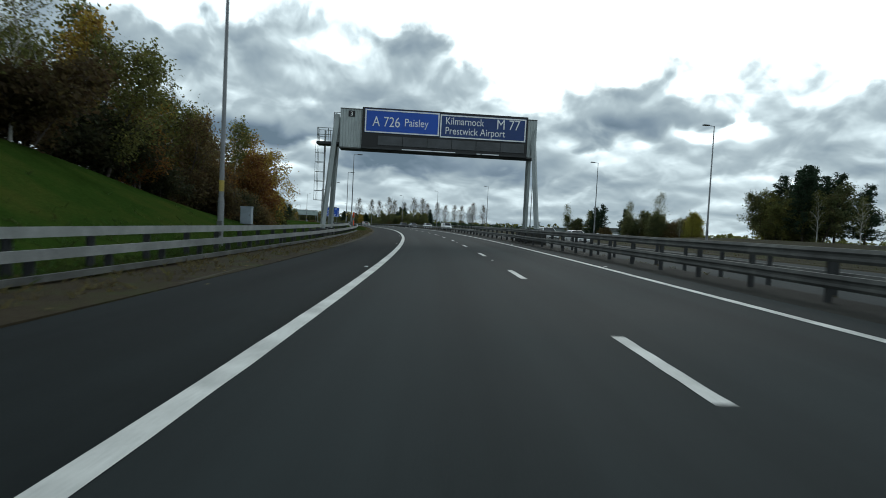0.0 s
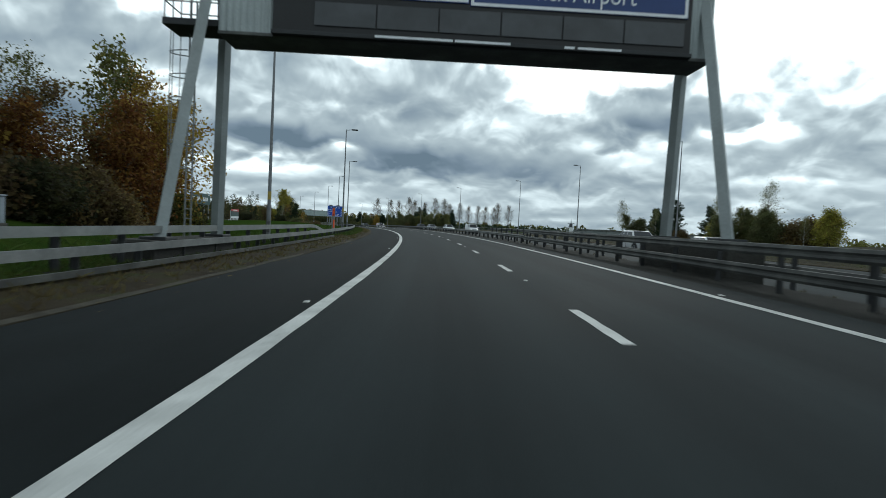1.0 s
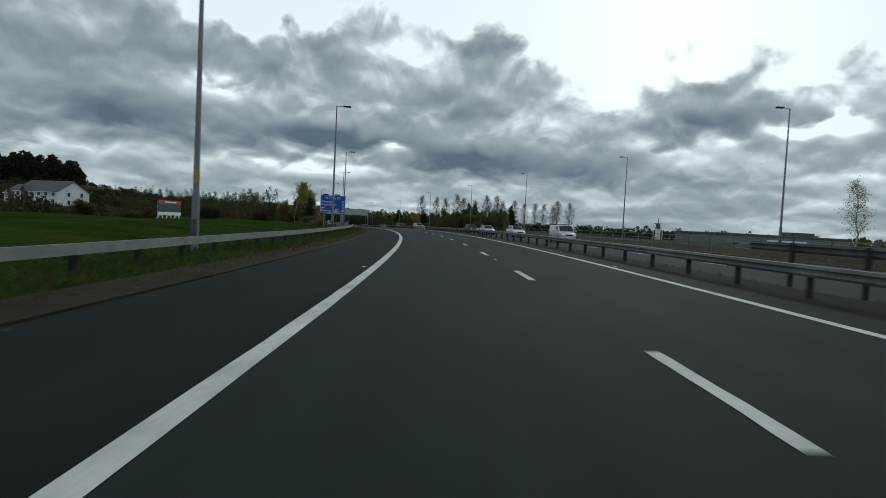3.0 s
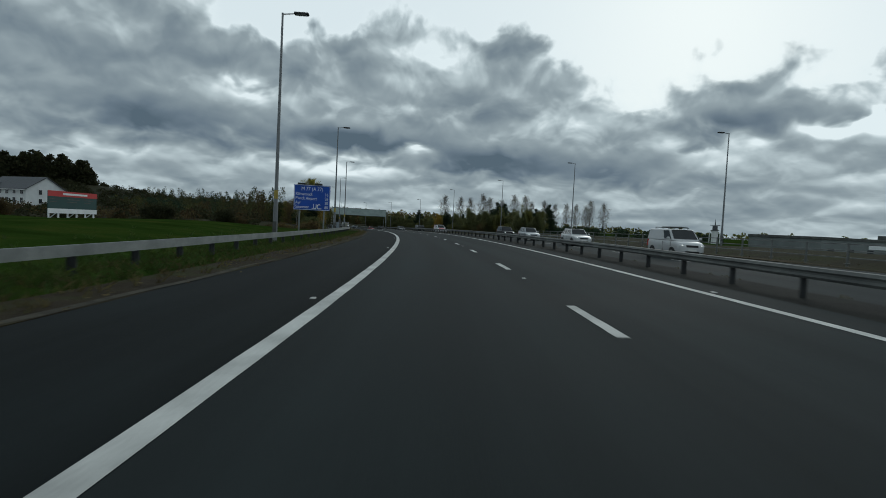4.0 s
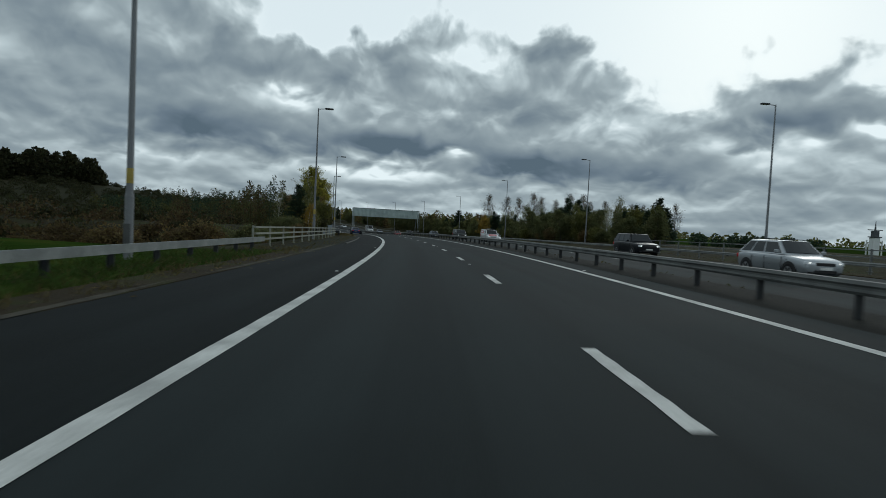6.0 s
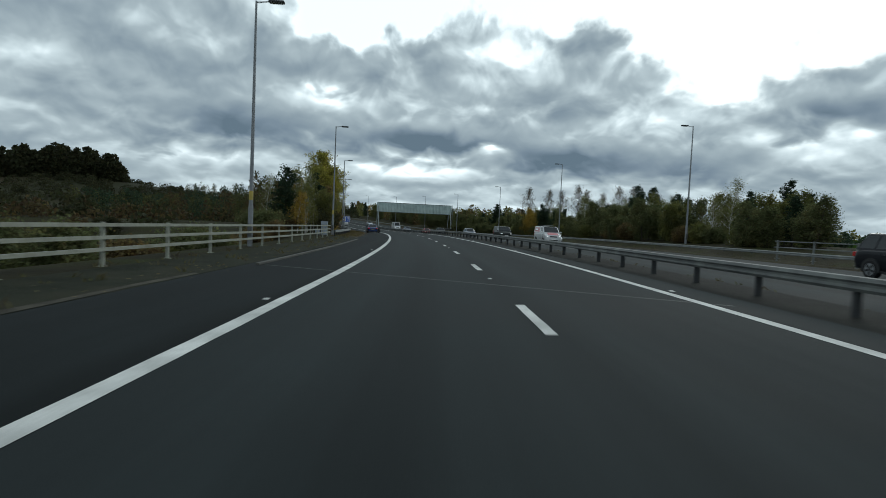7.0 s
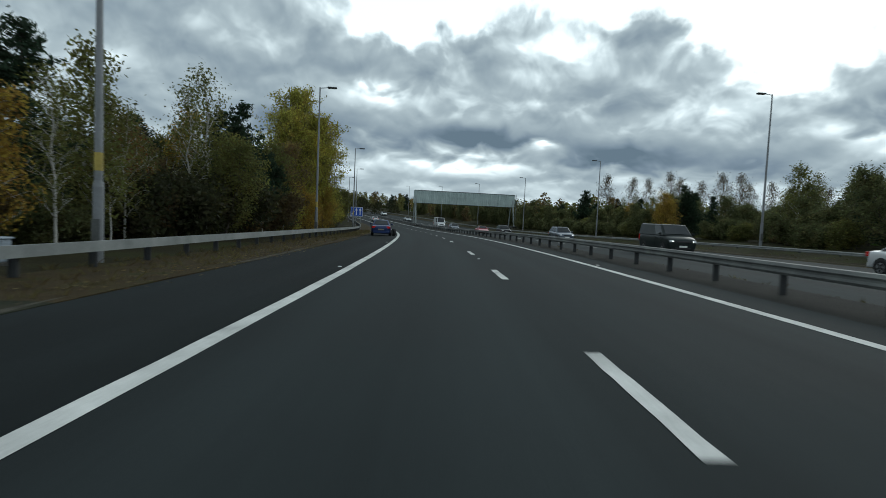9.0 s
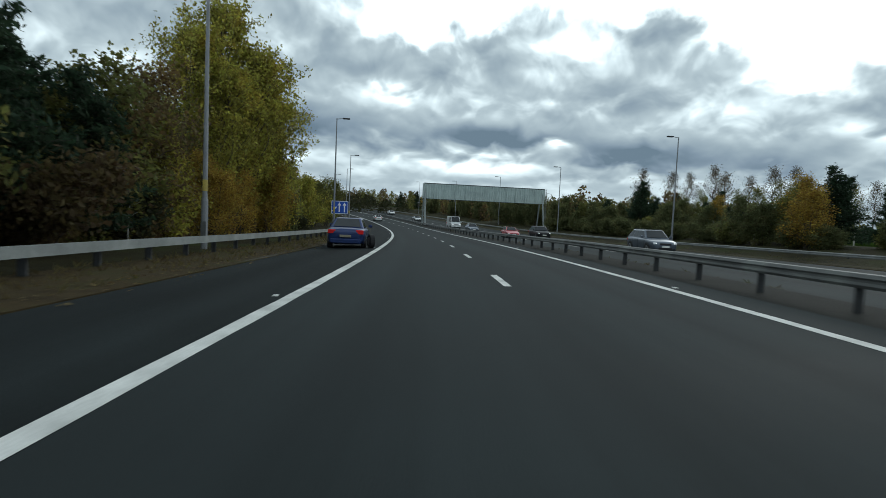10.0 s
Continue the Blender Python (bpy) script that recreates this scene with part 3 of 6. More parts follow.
def lamp_column(arm, h=12.0):
    """A tapered steel column with a bracket arm towards +x (arm 1) or -x (-1)."""
    top = empty("street_lamp", Matrix.Identity(4), "tall galvanised steel lamp column with a flat lantern", "street lamp", "lamps along the motorway")
    bm = bmesh.new()
    tube(bm, (0, 0, -0.3), (0, 0, 1.9), 0.125, 0.125, 12)
    tube(bm, (0, 0, 1.9), (0, 0, 2.05), 0.125, 0.1, 12)
    tube(bm, (0, 0, 2.05), (0, 0, h - 0.25), 0.1, 0.052, 12)
    tube(bm, (0, 0, h - 0.25), (0, 0, h - 0.05), 0.056, 0.05, 12)
    part("column", bm, STEEL_COLUMN, top)
    if arm > 0:
        part("band", tubes(((0, 0, 2.3), (0, 0, 2.75), 0.103, 0.101), n=12), YELLOW, top, "faded yellow band")
    bm = boxes((-0.1, 0.1, -0.13, -0.11, 0.5, 1.1), bevel=0.005)
    part("access_door", bm, STEEL_DULL, top)
    bm = bmesh.new()
    tube(bm, (0, 0, h - 0.12), (arm * 0.7, 0, h - 0.04), 0.035, 0.032, 8)
    part("bracket", bm, STEEL_COLUMN, top)
    bm = boxes((min(arm * 0.6, arm * 1.35), max(arm * 0.6, arm * 1.35), -0.16, 0.16, h - 0.1, h + 0.02), bevel=0.03)
    lantern = part("lantern", bm, STEEL_DARK, top)
    part("lens", boxes((min(arm * 0.72, arm * 1.28), max(arm * 0.72, arm * 1.28), -0.12, 0.12, h - 0.115, h - 0.096), bevel=0.005), LAMP_GLASS, lantern)
    return top


STEEL_COLUMN = material("column_steel", (0.20, 0.21, 0.22), 0.6, metal=0.35, vary=0.16, scale=0.7, fine=14, bump=0.05)
lamp_l = lamp_column(1)
rows_l = [(22.4, -7.1), (55.6, -7.2), (91, -6.4), (126, -6.4), (161, -6.8), (196, -6.4), (230.5, -6.3), (262.4, -6.7), (299, -6.2), (334, -6.2), (369, -6.2), (404, -6.2), (439, -6.2)]
for i, (s, o) in enumerate(rows_l):
    m = stand(s, o, ground(s, o))
    if i == 0:
        lamp_l.matrix_basis = m
    else:
        copy_thing(lamp_l, m)
lamp_r = lamp_column(-1, 12.9)
rows_r = [(59, 34.5), (91, 35.4), (120.5, 35), (156, 37.5), (189, 33), (226, 32.4), (262, 31), (300, 31.5), (336, 31), (371, 31), (406, 31), (441, 31)]
for i, (s, o) in enumerate(rows_r):
    m = stand(s, o, ground(s, o) - 1.2 * smooth(270, 295, s))
    if i == 0:
        lamp_r.matrix_basis = m
    else:
        copy_thing(lamp_r, m)

# ---- writing ----
def text(words, size, x, z, y, mat, parent, name="lettering", squeeze=1.0, align="LEFT", bold=0.0):
    cu = bpy.data.curves.new(name, "FONT")
    cu.body, cu.size, cu.align_x, cu.extrude, cu.offset = words, size, align, 0.004, bold
    tmp = bpy.data.objects.new("tmp", cu)
    scene.collection.objects.link(tmp)
    me = bpy.data.meshes.new_from_object(tmp.evaluated_get(bpy.context.evaluated_depsgraph_get()))
    bpy.data.objects.remove(tmp)
    me.transform(Matrix.Translation((x, y, z)) @ Matrix.Rotation(radians(90), 4, "X") @ Matrix.Diagonal((squeeze, 1, 1, 1)))
    me.materials.clear()
    me.materials.append(mat)
    ob = new(name, me)
    ob.parent = parent
    return ob


def frame_bars(x0, x1, z0, z1, y, w, mat, parent, t=0.008):
    return part("border", boxes((x0, x1, y - t, y, z0, z0 + w), (x0, x1, y - t, y, z1 - w, z1), (x0, x0 + w, y - t, y, z0 + w, z1 - w), (x1 - w, x1, y - t, y, z0 + w, z1 - w)), mat, parent)


# ---- the sign gantry ----
def corrugated(x0, x1, y, z0, z1, pitch=0.2, depth=0.03):
    bm = bmesh.new()
    n = int((x1 - x0) / pitch * 4)
    prev = None
    for i in range(n + 1):
        x = x0 + (x1 - x0) * i / n
        yy = y - (depth if i % 4 in (1, 2) else 0)
        cur = (bm.verts.new((x, yy, z0)), bm.verts.new((x, yy, z1)))
        if prev:
            bm.faces.new((prev[0], cur[0], cur[1], prev[1]))
        prev = cur
    return bm


def sign_gantry(s):
    m = stand(s, 0, BANK * 2)
    g = empty("sign_gantry", m, "grey steel portal gantry with blue direction signs and dark message panels", "sign gantry")
    xl, xr, zb, zt, dep = -5.05, 9.75, 6.62, 9.4, 1.5
    part("box_girder", boxes((xl, xr, 0.04, dep, zb, zt), bevel=0.02), GANTRY_GREY, g)
    part("soffit", boxes((xl - 0.02, xr + 0.02, 0.0, dep + 0.03, zb - 0.1, zb - 0.003), bevel=0.01), STEEL_DULL, g)
    part("cladding", corrugated(xl, -3.42, 0.03, zb, zt), GANTRY_GREY, g, "corrugated pale grey cladding")
    part("cladding", corrugated(9.02, xr, 0.03, zb, zt), GANTRY_GREY, g, "corrugated pale grey cladding")
    part("cladding", corrugated(xl, xr, dep + 0.045, zb, zt), GANTRY_GREY, g, "corrugated pale grey cladding")
    bk = part("sign_backing", boxes((-3.42, 9.02, -0.16, 0.02, 6.5, 9.6), bevel=0.02), BLACK, g, "black sign backing panel")
    part("roof_cap", boxes((xl, xr, 0.0, dep + 0.05, zt + 0.003, zt + 0.08)), STEEL_DULL, g)
    # direction signs
    bl = part("direction_sign", boxes((-3.22, 2.32, -0.2, -0.163, 7.75, 9.48), bevel=0.008), BLUE, g, "bright blue direction sign with white lettering")
    frame_bars(-3.2, 2.3, 7.77, 9.46, -0.204, 0.09, WHITE, bl)
    text("A 726", 1.05, -2.65, 8.24, -0.206, WHITE, bl, squeeze=0.8)
    text("Paisley", 0.8, -0.3, 8.36, -0.206, WHITE, bl, squeeze=0.84)
    nv = part("direction_sign", boxes((2.36, 8.88, -0.2, -0.163, 7.68, 9.42), bevel=0.008), NAVY, g, "navy direction sign with white lettering")
    frame_bars(2.38, 8.86, 7.7, 9.4, -0.204, 0.09, WHITE, nv)
    text("Kilmarnock", 0.76, 2.75, 8.7, -0.206, WHITE, nv, squeeze=0.82)
    text("Prestwick Airport", 0.76, 2.75, 7.98, -0.206, WHITE, nv, squeeze=0.82)
    text("M 77", 1.05, 6.6, 8.56, -0.206, WHITE, nv, squeeze=0.84)
    # message panels
    for i in range(6):
        x0 = -2.2 + i * 1.84
        p = part("message_panel", boxes((x0, x0 + 1.8, -0.2, -0.163, 6.86, 7.55), bevel=0.01), SCREEN, g, "unlit dark grey message panel")
    part("ledge", boxes((-3.42, 9.02, -0.3, -0.163, 6.53, 6.65), bevel=0.01), STEEL_DARK, g)
    for x0, x1 in ((-0.4, 1.9), (1.95, 3.6), (5.2, 5.5), (5.6, 6.9)):
        part("bird_dirt", boxes((x0, x1, -0.312, -0.303, 6.57, 6.64)), WHITE, g, "white streaks along the ledge")
    plate = part("number_plate", boxes((-4.45, -3.98, -0.03, -0.012, 8.85, 9.3), bevel=0.004), BLACK, g, "small black plate with a white mark")
    text("3", 0.42, -4.32, 8.93, -0.034, WHITE, plate)
    # legs, splayed along the road
    for x0, x1 in ((-5.8, -5.3), (9.75, 9.5)):
        for y0, y1 in ((-1.7, 0.25), (2.4, 1.3)):
            bm = bmesh.new()
            foot = 0.42 if x0 < 0 else 1.12
            a, b = Vector((x0, y0, foot - 0.1)), Vector((x1, y1, zt - 0.4))
            tube(bm, a, b, 0.2, 0.2, 4)
            part("leg", bm, GANTRY_LEG, g)
            part("base_plate", boxes((x0 - 0.35, x0 + 0.35, y0 - 0.35, y0 + 0.35, foot, foot + 0.08), bevel=0.01), STEEL_DARK, g)
    for x0, z0, z1 in ((-6.05, -0.2, 0.42), (9.75, -0.5, 1.12)):
        part("plinth", boxes((x0 - 0.55, x0 + 0.55, -2.6, 3.3, z0, z1), bevel=0.06), PLINTH, g, "dark weathered concrete plinth")
    # access platform and caged ladder
    pl = part("platform", boxes((-6.75, -5.08, 0.1, 1.3, 6.75, 6.95), bevel=0.01), STEEL_DARK, g)
    rails = []
    for z in (7.45, 7.95):
        for a, b in (((-6.7, 0.15, z), (-5.1, 0.15, z)), ((-6.7, 1.25, z), (-5.1, 1.25, z)), ((-6.7, 0.15, z), (-6.7, 1.25, z))):
            rails.append((a, b, 0.022))
    for x, y in ((-6.7, 0.15), (-5.9, 0.15), (-5.12, 0.15), (-6.7, 1.25), (-5.9, 1.25), (-6.7, 0.7)):
        rails.append(((x, y, 6.9), (x, y, 7.95), 0.022))
    for r in rails:
        part("handrail", tubes(r, n=6), STEEL, pl)
    ladder = part("ladder", tubes(((-6.25, 0.9, 0.4), (-6.25, 0.9, 7.9), 0.03), ((-6.25, 1.35, 0.4), (-6.25, 1.35, 7.9), 0.03), n=6), STEEL, g)
    for i in range(22):
        z = 0.7 + i * 0.3
        part("rung", tubes(((-6.25, 0.9, z), (-6.25, 1.35, z), 0.014), n=5), STEEL, ladder)
    for i in range(7):
        z = 2.6 + i * 0.72
        hoop = [(-6.25 - 0.7 * math.sin(math.pi * k / 8), 1.125 - 0.36 * math.cos(math.pi * k / 8), z) for k in range(9)]
        part("cage_hoop", tubes(*[(hoop[k], hoop[k + 1], 0.018) for k in range(8)], n=5), STEEL, ladder)
    part("cage_bar", tubes(((-6.95, 1.125, 2.6), (-6.95, 1.125, 6.9), 0.014), ((-6.75, 0.87, 2.6), (-6.75, 0.87, 6.9), 0.014), ((-6.75, 1.38, 2.6), (-6.75, 1.38, 6.9), 0.014), n=5), STEEL, ladder)
    return g


PLINTH = material("old_concrete", (0.03, 0.03, 0.026), 0.95, vary=0.4, scale=1.2, fine=12, bump=0.6, bump_dist=0.04)
sign_gantry(41.3)


def back_gantry(s):
    """The gantry over the opposite carriageway, seen from behind."""
    base = stand(s, 0)
    g = empty("rear_gantry", base, "long pale grey gantry over the opposite carriageway, seen from behind", "sign gantry")
    x0, x1, zb, zt = 8.3, 33.6, 5.7, 8.7
    part("truss_cladding", corrugated(x0, x1, 0.0, zb, zt, 0.5, 0.05), GANTRY_BACK, g, "pale green-grey profiled cladding")
    part("box_girder", boxes((x0, x1, 0.02, 1.5, zb, zt), bevel=0.03), GANTRY_BACK, g)
    part("top_rail", boxes((x0, x1, -0.08, 0.0, zt - 0.02, zt + 0.1), bevel=0.01), STEEL_DARK, g)
    part("bottom_rail", boxes((x0, x1, -0.08, 0.0, zb - 0.1, zb), bevel=0.01), STEEL_DARK, g)
    for i in range(13):
        x = x0 + (x1 - x0) * i / 12
        part("stiffener", boxes((x - 0.03, x + 0.03, -0.1, -0.06, zb, zt)), GANTRY_BACK, g)
    for x in (x0 + 0.3, x1 - 0.4):
        zz = ground(s, x) - 0.1 + BANK * min(27, x)
        for dy0, dy1 in ((-1.6, 0.2), (2.6, 1.2)):
            bm = bmesh.new()
            tube(bm, (x, dy0, zz), (x, dy1, zt - 0.5), 0.15, 0.15, 4)
            part("leg", bm, GANTRY_LEG, g)
        part("plinth", boxes((x - 0.5, x + 0.5, -2.4, 3.4, zz - 0.8, zz + 0.5), bevel=0.05), PLINTH, g)
    zz = ground(s, x1 + 0.9)
    ladder = part("ladder", tubes(*[((x1 + 0.6, y, zz), (x1 + 0.6, y, zt + 0.2), 0.04) for y in (0.4, 0.9)], n=5), STEEL, g)
    for i in range(24):
        part("rung", tubes(((x1 + 0.6, 0.4, zz + 0.6 + i * 0.36), (x1 + 0.6, 0.9, zz + 0.6 + i * 0.36), 0.02), n=5), STEEL, ladder)
    for i in range(6):
        z = zz + 3.0 + i
        part("cage_hoop", tubes(((x1 + 0.6, 0.35, z), (x1 + 1.2, 0.35, z), 0.02), ((x1 + 1.2, 0.35, z), (x1 + 1.2, 0.95, z), 0.02), ((x1 + 1.2, 0.95, z), (x1 + 0.6, 0.95, z), 0.02), n=5), STEEL, ladder)
    return g


GANTRY_BACK = material("gantry_back", (0.33, 0.40, 0.39), 0.5, metal=0.15, vary=0.15, scale=0.5, fine=10, bump=0.05)
back_gantry(350)

# ---- blue route sign with painted scrawl ----
def route_sign(s, o0, o1):
    w = o1 - o0
    m = stand(s, o0, -0.05)
    g = empty("route_sign", m, "blue route distance sign on two steel posts, scrawled with white paint", "road sign")
    p = part("sign_panel", boxes((0, w, -0.03, 0.0, 2.25, 4.62), bevel=0.01), BLUE, g)
    frame_bars(0.03, w - 0.03, 2.28, 4.59, -0.034, 0.035, WHITE, p)
    text("M 77 (A 77)", 0.5, w / 2, 4.08, -0.036, WHITE, p, align="CENTER", squeeze=0.82)
    for i, (a, b) in enumerate((("Kilmarnock", "16"), ("P'wick Airport", "26"), ("Ayr", "30"), ("Stranraer", "80"))):
        z = 3.62 - i * 0.4
        text(a, 0.4, 0.15, z, -0.036, WHITE, p, squeeze=0.84)
        text(b, 0.4, w - 0.17, z, -0.036, WHITE, p, align="RIGHT", squeeze=0.84)
    text(".UC.", 0.66, w * 0.5, 2.38, -0.046, WHITE, p, name="scrawl", squeeze=0.75, bold=0.012)
    for x in (0.35, 1.9):
        part("lamp_housing", boxes((x, x + 0.7, -0.25, 0.02, 4.63, 4.78), bevel=0.02), STEEL_DARK, g)
    for x in (w * 0.16, w * 0.84):
        part("post", tubes(((x, 0.09, -0.5), (x, 0.09, 4.4), 0.075)), STEEL, g)
    return g


route_sign(149.6, -9.75, -6.4)

# ---- lane sign far along the bend ----
def lane_sign(s, o):
    g = empty("lane_sign", stand(s, o, 0), "blue lane sign with white arrows on grey posts", "road sign")
    p = part("sign_panel", boxes((-0.9, 0.9, -0.03, 0, 2.1, 3.5), bevel=0.01), BLUE, g)
    frame_bars(-0.88, 0.88, 2.12, 3.48, -0.034, 0.05, WHITE, p)
    for x in (-0.05, 0.5):
        part("arrow", boxes((x - 0.06, x + 0.06, -0.044, -0.034, 2.3, 3.05)), WHITE, p)
        bm = bmesh.new()
        vs = [bm.verts.new((x + a, -0.044, z)) for a, z in ((-0.2, 3.0), (0.2, 3.0), (0, 3.35))]
        bm.faces.new(vs)
        part("arrow_head", bm, WHITE, p)
    bm = bmesh.new()
    box(bm, -0.06, 0.06, -0.01, 0.0, 0, 0.65, m=Matrix.Translation((-0.75, -0.034, 2.35)) @ Matrix.Rotation(radians(38), 4, "Y"))
    part("arrow", bm, WHITE, p)
    for x in (-0.55, 0.55):
        part("post", tubes(((x, 0.07, -0.4), (x, 0.07, 3.3), 0.06)), STEEL, g)
    return g


lane_sign(300.6, -5.75)

# ---- emergency telephone ----
ORANGE = material("orange_panel", (0.80, 0.10, 0.02), 0.45, vary=0.1, bump=0.02)


def telephone(s, o):
    g = empty("emergency_phone", stand(s, o, -0.05), "tall grey emergency telephone post with orange panels", "emergency phone")
    part("housing", boxes((-0.12, 0.12, -0.1, 0.12, -0.3, 1.42), bevel=0.03), STEEL, g)
    part("upper_housing", boxes((-0.11, 0.11, -0.09, 0.11, 1.42, 2.4), bevel=0.03), STEEL, g)
    part("cap", boxes((-0.12, 0.12, -0.11, 0.12, 2.4, 2.45), bevel=0.015), STEEL_DULL, g)
    top = part("phone_panel", boxes((-0.095, 0.095, -0.105, -0.091, 1.72, 2.36), bevel=0.004), ORANGE, g, "orange panel with a black receiver mark")
    arc = [(0.06 * math.cos(a) - 0.01, -0.11, 2.04 + 0.17 * math.sin(a)) for a in (-1.3, -0.7, 0, 0.7, 1.3)]
    part("receiver_mark", tubes(*[(arc[i], arc[i + 1], 0.014) for i in range(4)], (arc[0], (arc[0][0] - 0.05, -0.11, arc[0][2]), 0.022), (arc[4], (arc[4][0] - 0.05, -0.11, arc[4][2]), 0.022), n=5), BLACK, top)
    part("number_bar", boxes((-0.08, 0.08, -0.112, -0.106, 1.76, 1.84)), BLACK, top)
    part("lower_panel", boxes((0.0, 0.11, -0.116, -0.102, 0.72, 1.4), bevel=0.004), ORANGE, g, "red-orange reflective panel")
    return g


telephone(72.3, -5.75)

# ---- roadside cabinets ----
CABINET = material("cabinet_grey", (0.23, 0.27, 0.31), 0.55, vary=0.14, scale=1.5, fine=16, bump=0.04)


def cabinet(s, o, w, h, d, z, label):
    g = empty("roadside_cabinet", stand(s, o, z), label, "cabinet", "roadside cabinets")
    part("body", boxes((-w / 2, w / 2, 0, d, 0.08, h), bevel=0.02), CABINET, g)
    part("roof", boxes((-w / 2 - 0.03, w / 2 + 0.03, -0.03, d + 0.03, h + 0.002, h + 0.05), bevel=0.012), CABINET, g)
    part("door", boxes((-w / 2 + 0.04, w / 2 - 0.04, -0.018, -0.002, 0.16, h - 0.06), bevel=0.005), CABINET, g)
    part("plinth", boxes((-w / 2 - 0.05, w / 2 + 0.05, -0.05, d + 0.05, -0.5, 0.078), bevel=0.01), CONCRETE, g)
    part("handle", boxes((w / 2 - 0.14, w / 2 - 0.11, -0.04, -0.018, h * 0.5, h * 0.62)), STEEL_DARK, g)
    return g


cabinet(38.9, -11.0, 0.75, 1.25, 0.5, ground(38.9, -11.0), "pale grey roadside equipment cabinet on the grass bank")
cabinet(226.3, -6.8, 0.62, 1.42, 0.5, ground(226, -6.8), "tall pale blue-grey roadside cabinet behind the barrier")
cabinet(229.0, -7.8, 0.42, 0.6, 0.35, ground(229.0, -7.8), "low grey roadside cabinet behind the barrier")
cabinet(41.5, -11.6, 0.3, 0.9, 0.25, ground(41.5, -11.6), "slim grey marker box on the grass bank")

# ---- sales boards ----
GREEN_BOARD = material("board_green", (0.012, 0.055, 0.055), 0.5, vary=0.12, bump=0.02)
RED_BOARD = material("board_red", (0.45, 0.03, 0.03), 0.5, vary=0.12, bump=0.02)


def sales_board(s, o, length, zb, zt, yaw, label, style):
    m = stand(s, o, ground(s, o), yaw)
    g = empty("sales_board", m, label, "billboard", "house builder's boards")
    p = part("board", boxes((0, length, -0.06, 0.0, zb, zt), bevel=0.01), GREEN_BOARD, g)
    hgt = zt - zb
    if style == 1:
        x = length * 0.11
        for word in (9, 5):
            for i in range(word):
                part("mark", boxes((x, x + length * 0.03, -0.07, -0.061, zb + hgt * 0.32, zb + hgt * 0.66)), WHITE, p)
                x += length * 0.052
            x += length * 0.035
        part("small_mark", boxes((length * 0.87, length * 0.95, -0.07, -0.061, zb + hgt * 0.84, zb + hgt * 0.9)), WHITE, p)
    else:
        part("red_band", boxes((-0.02, length + 0.02, -0.075, -0.061, zt - hgt * 0.24, zt + 0.02)), RED_BOARD, p, "red heading band")
        part("heading_mark", boxes((length * 0.28, length * 0.78, -0.083, -0.076, zt - hgt * 0.16, zt - hgt * 0.07)), WHITE, p)
        part("white_band", boxes((-0.02, length + 0.02, -0.075, -0.061, zb - hgt * 0.02, zb + hgt * 0.2)), WHITE, p, "white lower band")
        for i, (a, b) in enumerate(((0.03, 0.22), (0.36, 0.62), (0.72, 0.92))):
            for zf in (0.5, 0.62):
                part("mark", boxes((length * a, length * (b if zf > 0.55 else b - 0.06), -0.07, -0.061, zb + hgt * zf, zb + hgt * (zf + 0.035))), STEEL_DULL, p)
    n = 5 if style == 1 else 6
    mat = WHITE if style != 1 else STEEL
    for i in range(n):
        x = length * (0.04 + 0.92 * i / (n - 1))
        part("post", boxes((x - 0.06, x + 0.06, 0.003, 0.12, -0.6, zt - 0.3), bevel=0.008), mat, g)
        if i % 2 and style != 1:
            part("brace", tubes(((x, 0.1, zb + 0.1), (x, 1.3, -0.4), 0.04), n=6), mat, g)
    return g


sales_board(94.8, -24.8, 6.7, 2.0, 3.4, 86, "dark green sales board with pale markings on tall posts", 1)
sales_board(145.3, -29.1, 6.4, 0.45, 2.3, 84, "red and dark green sales board on white posts", 2)

# ---- houses ----
RENDER_WALL = material("white_render", (0.66, 0.68, 0.68), 0.85, vary=0.08, scale=0.5, fine=12, bump=0.1)
BRICK = material("brown_brick", (0.115, 0.07, 0.055), 0.9, vary=0.3, scale=3.5, fine=20, bump=0.3)
SLATE = material("grey_roof", (0.075, 0.08, 0.088), 0.8, vary=0.2, scale=1.6, fine=9, bump=0.3)
WINDOW = material("window_glass", (0.03, 0.035, 0.04), 0.12, vary=0.2, bump=0.0, spec=0.6)
TRIM = material("white_trim", (0.7, 0.7, 0.7), 0.6, vary=0.05, bump=0.02)


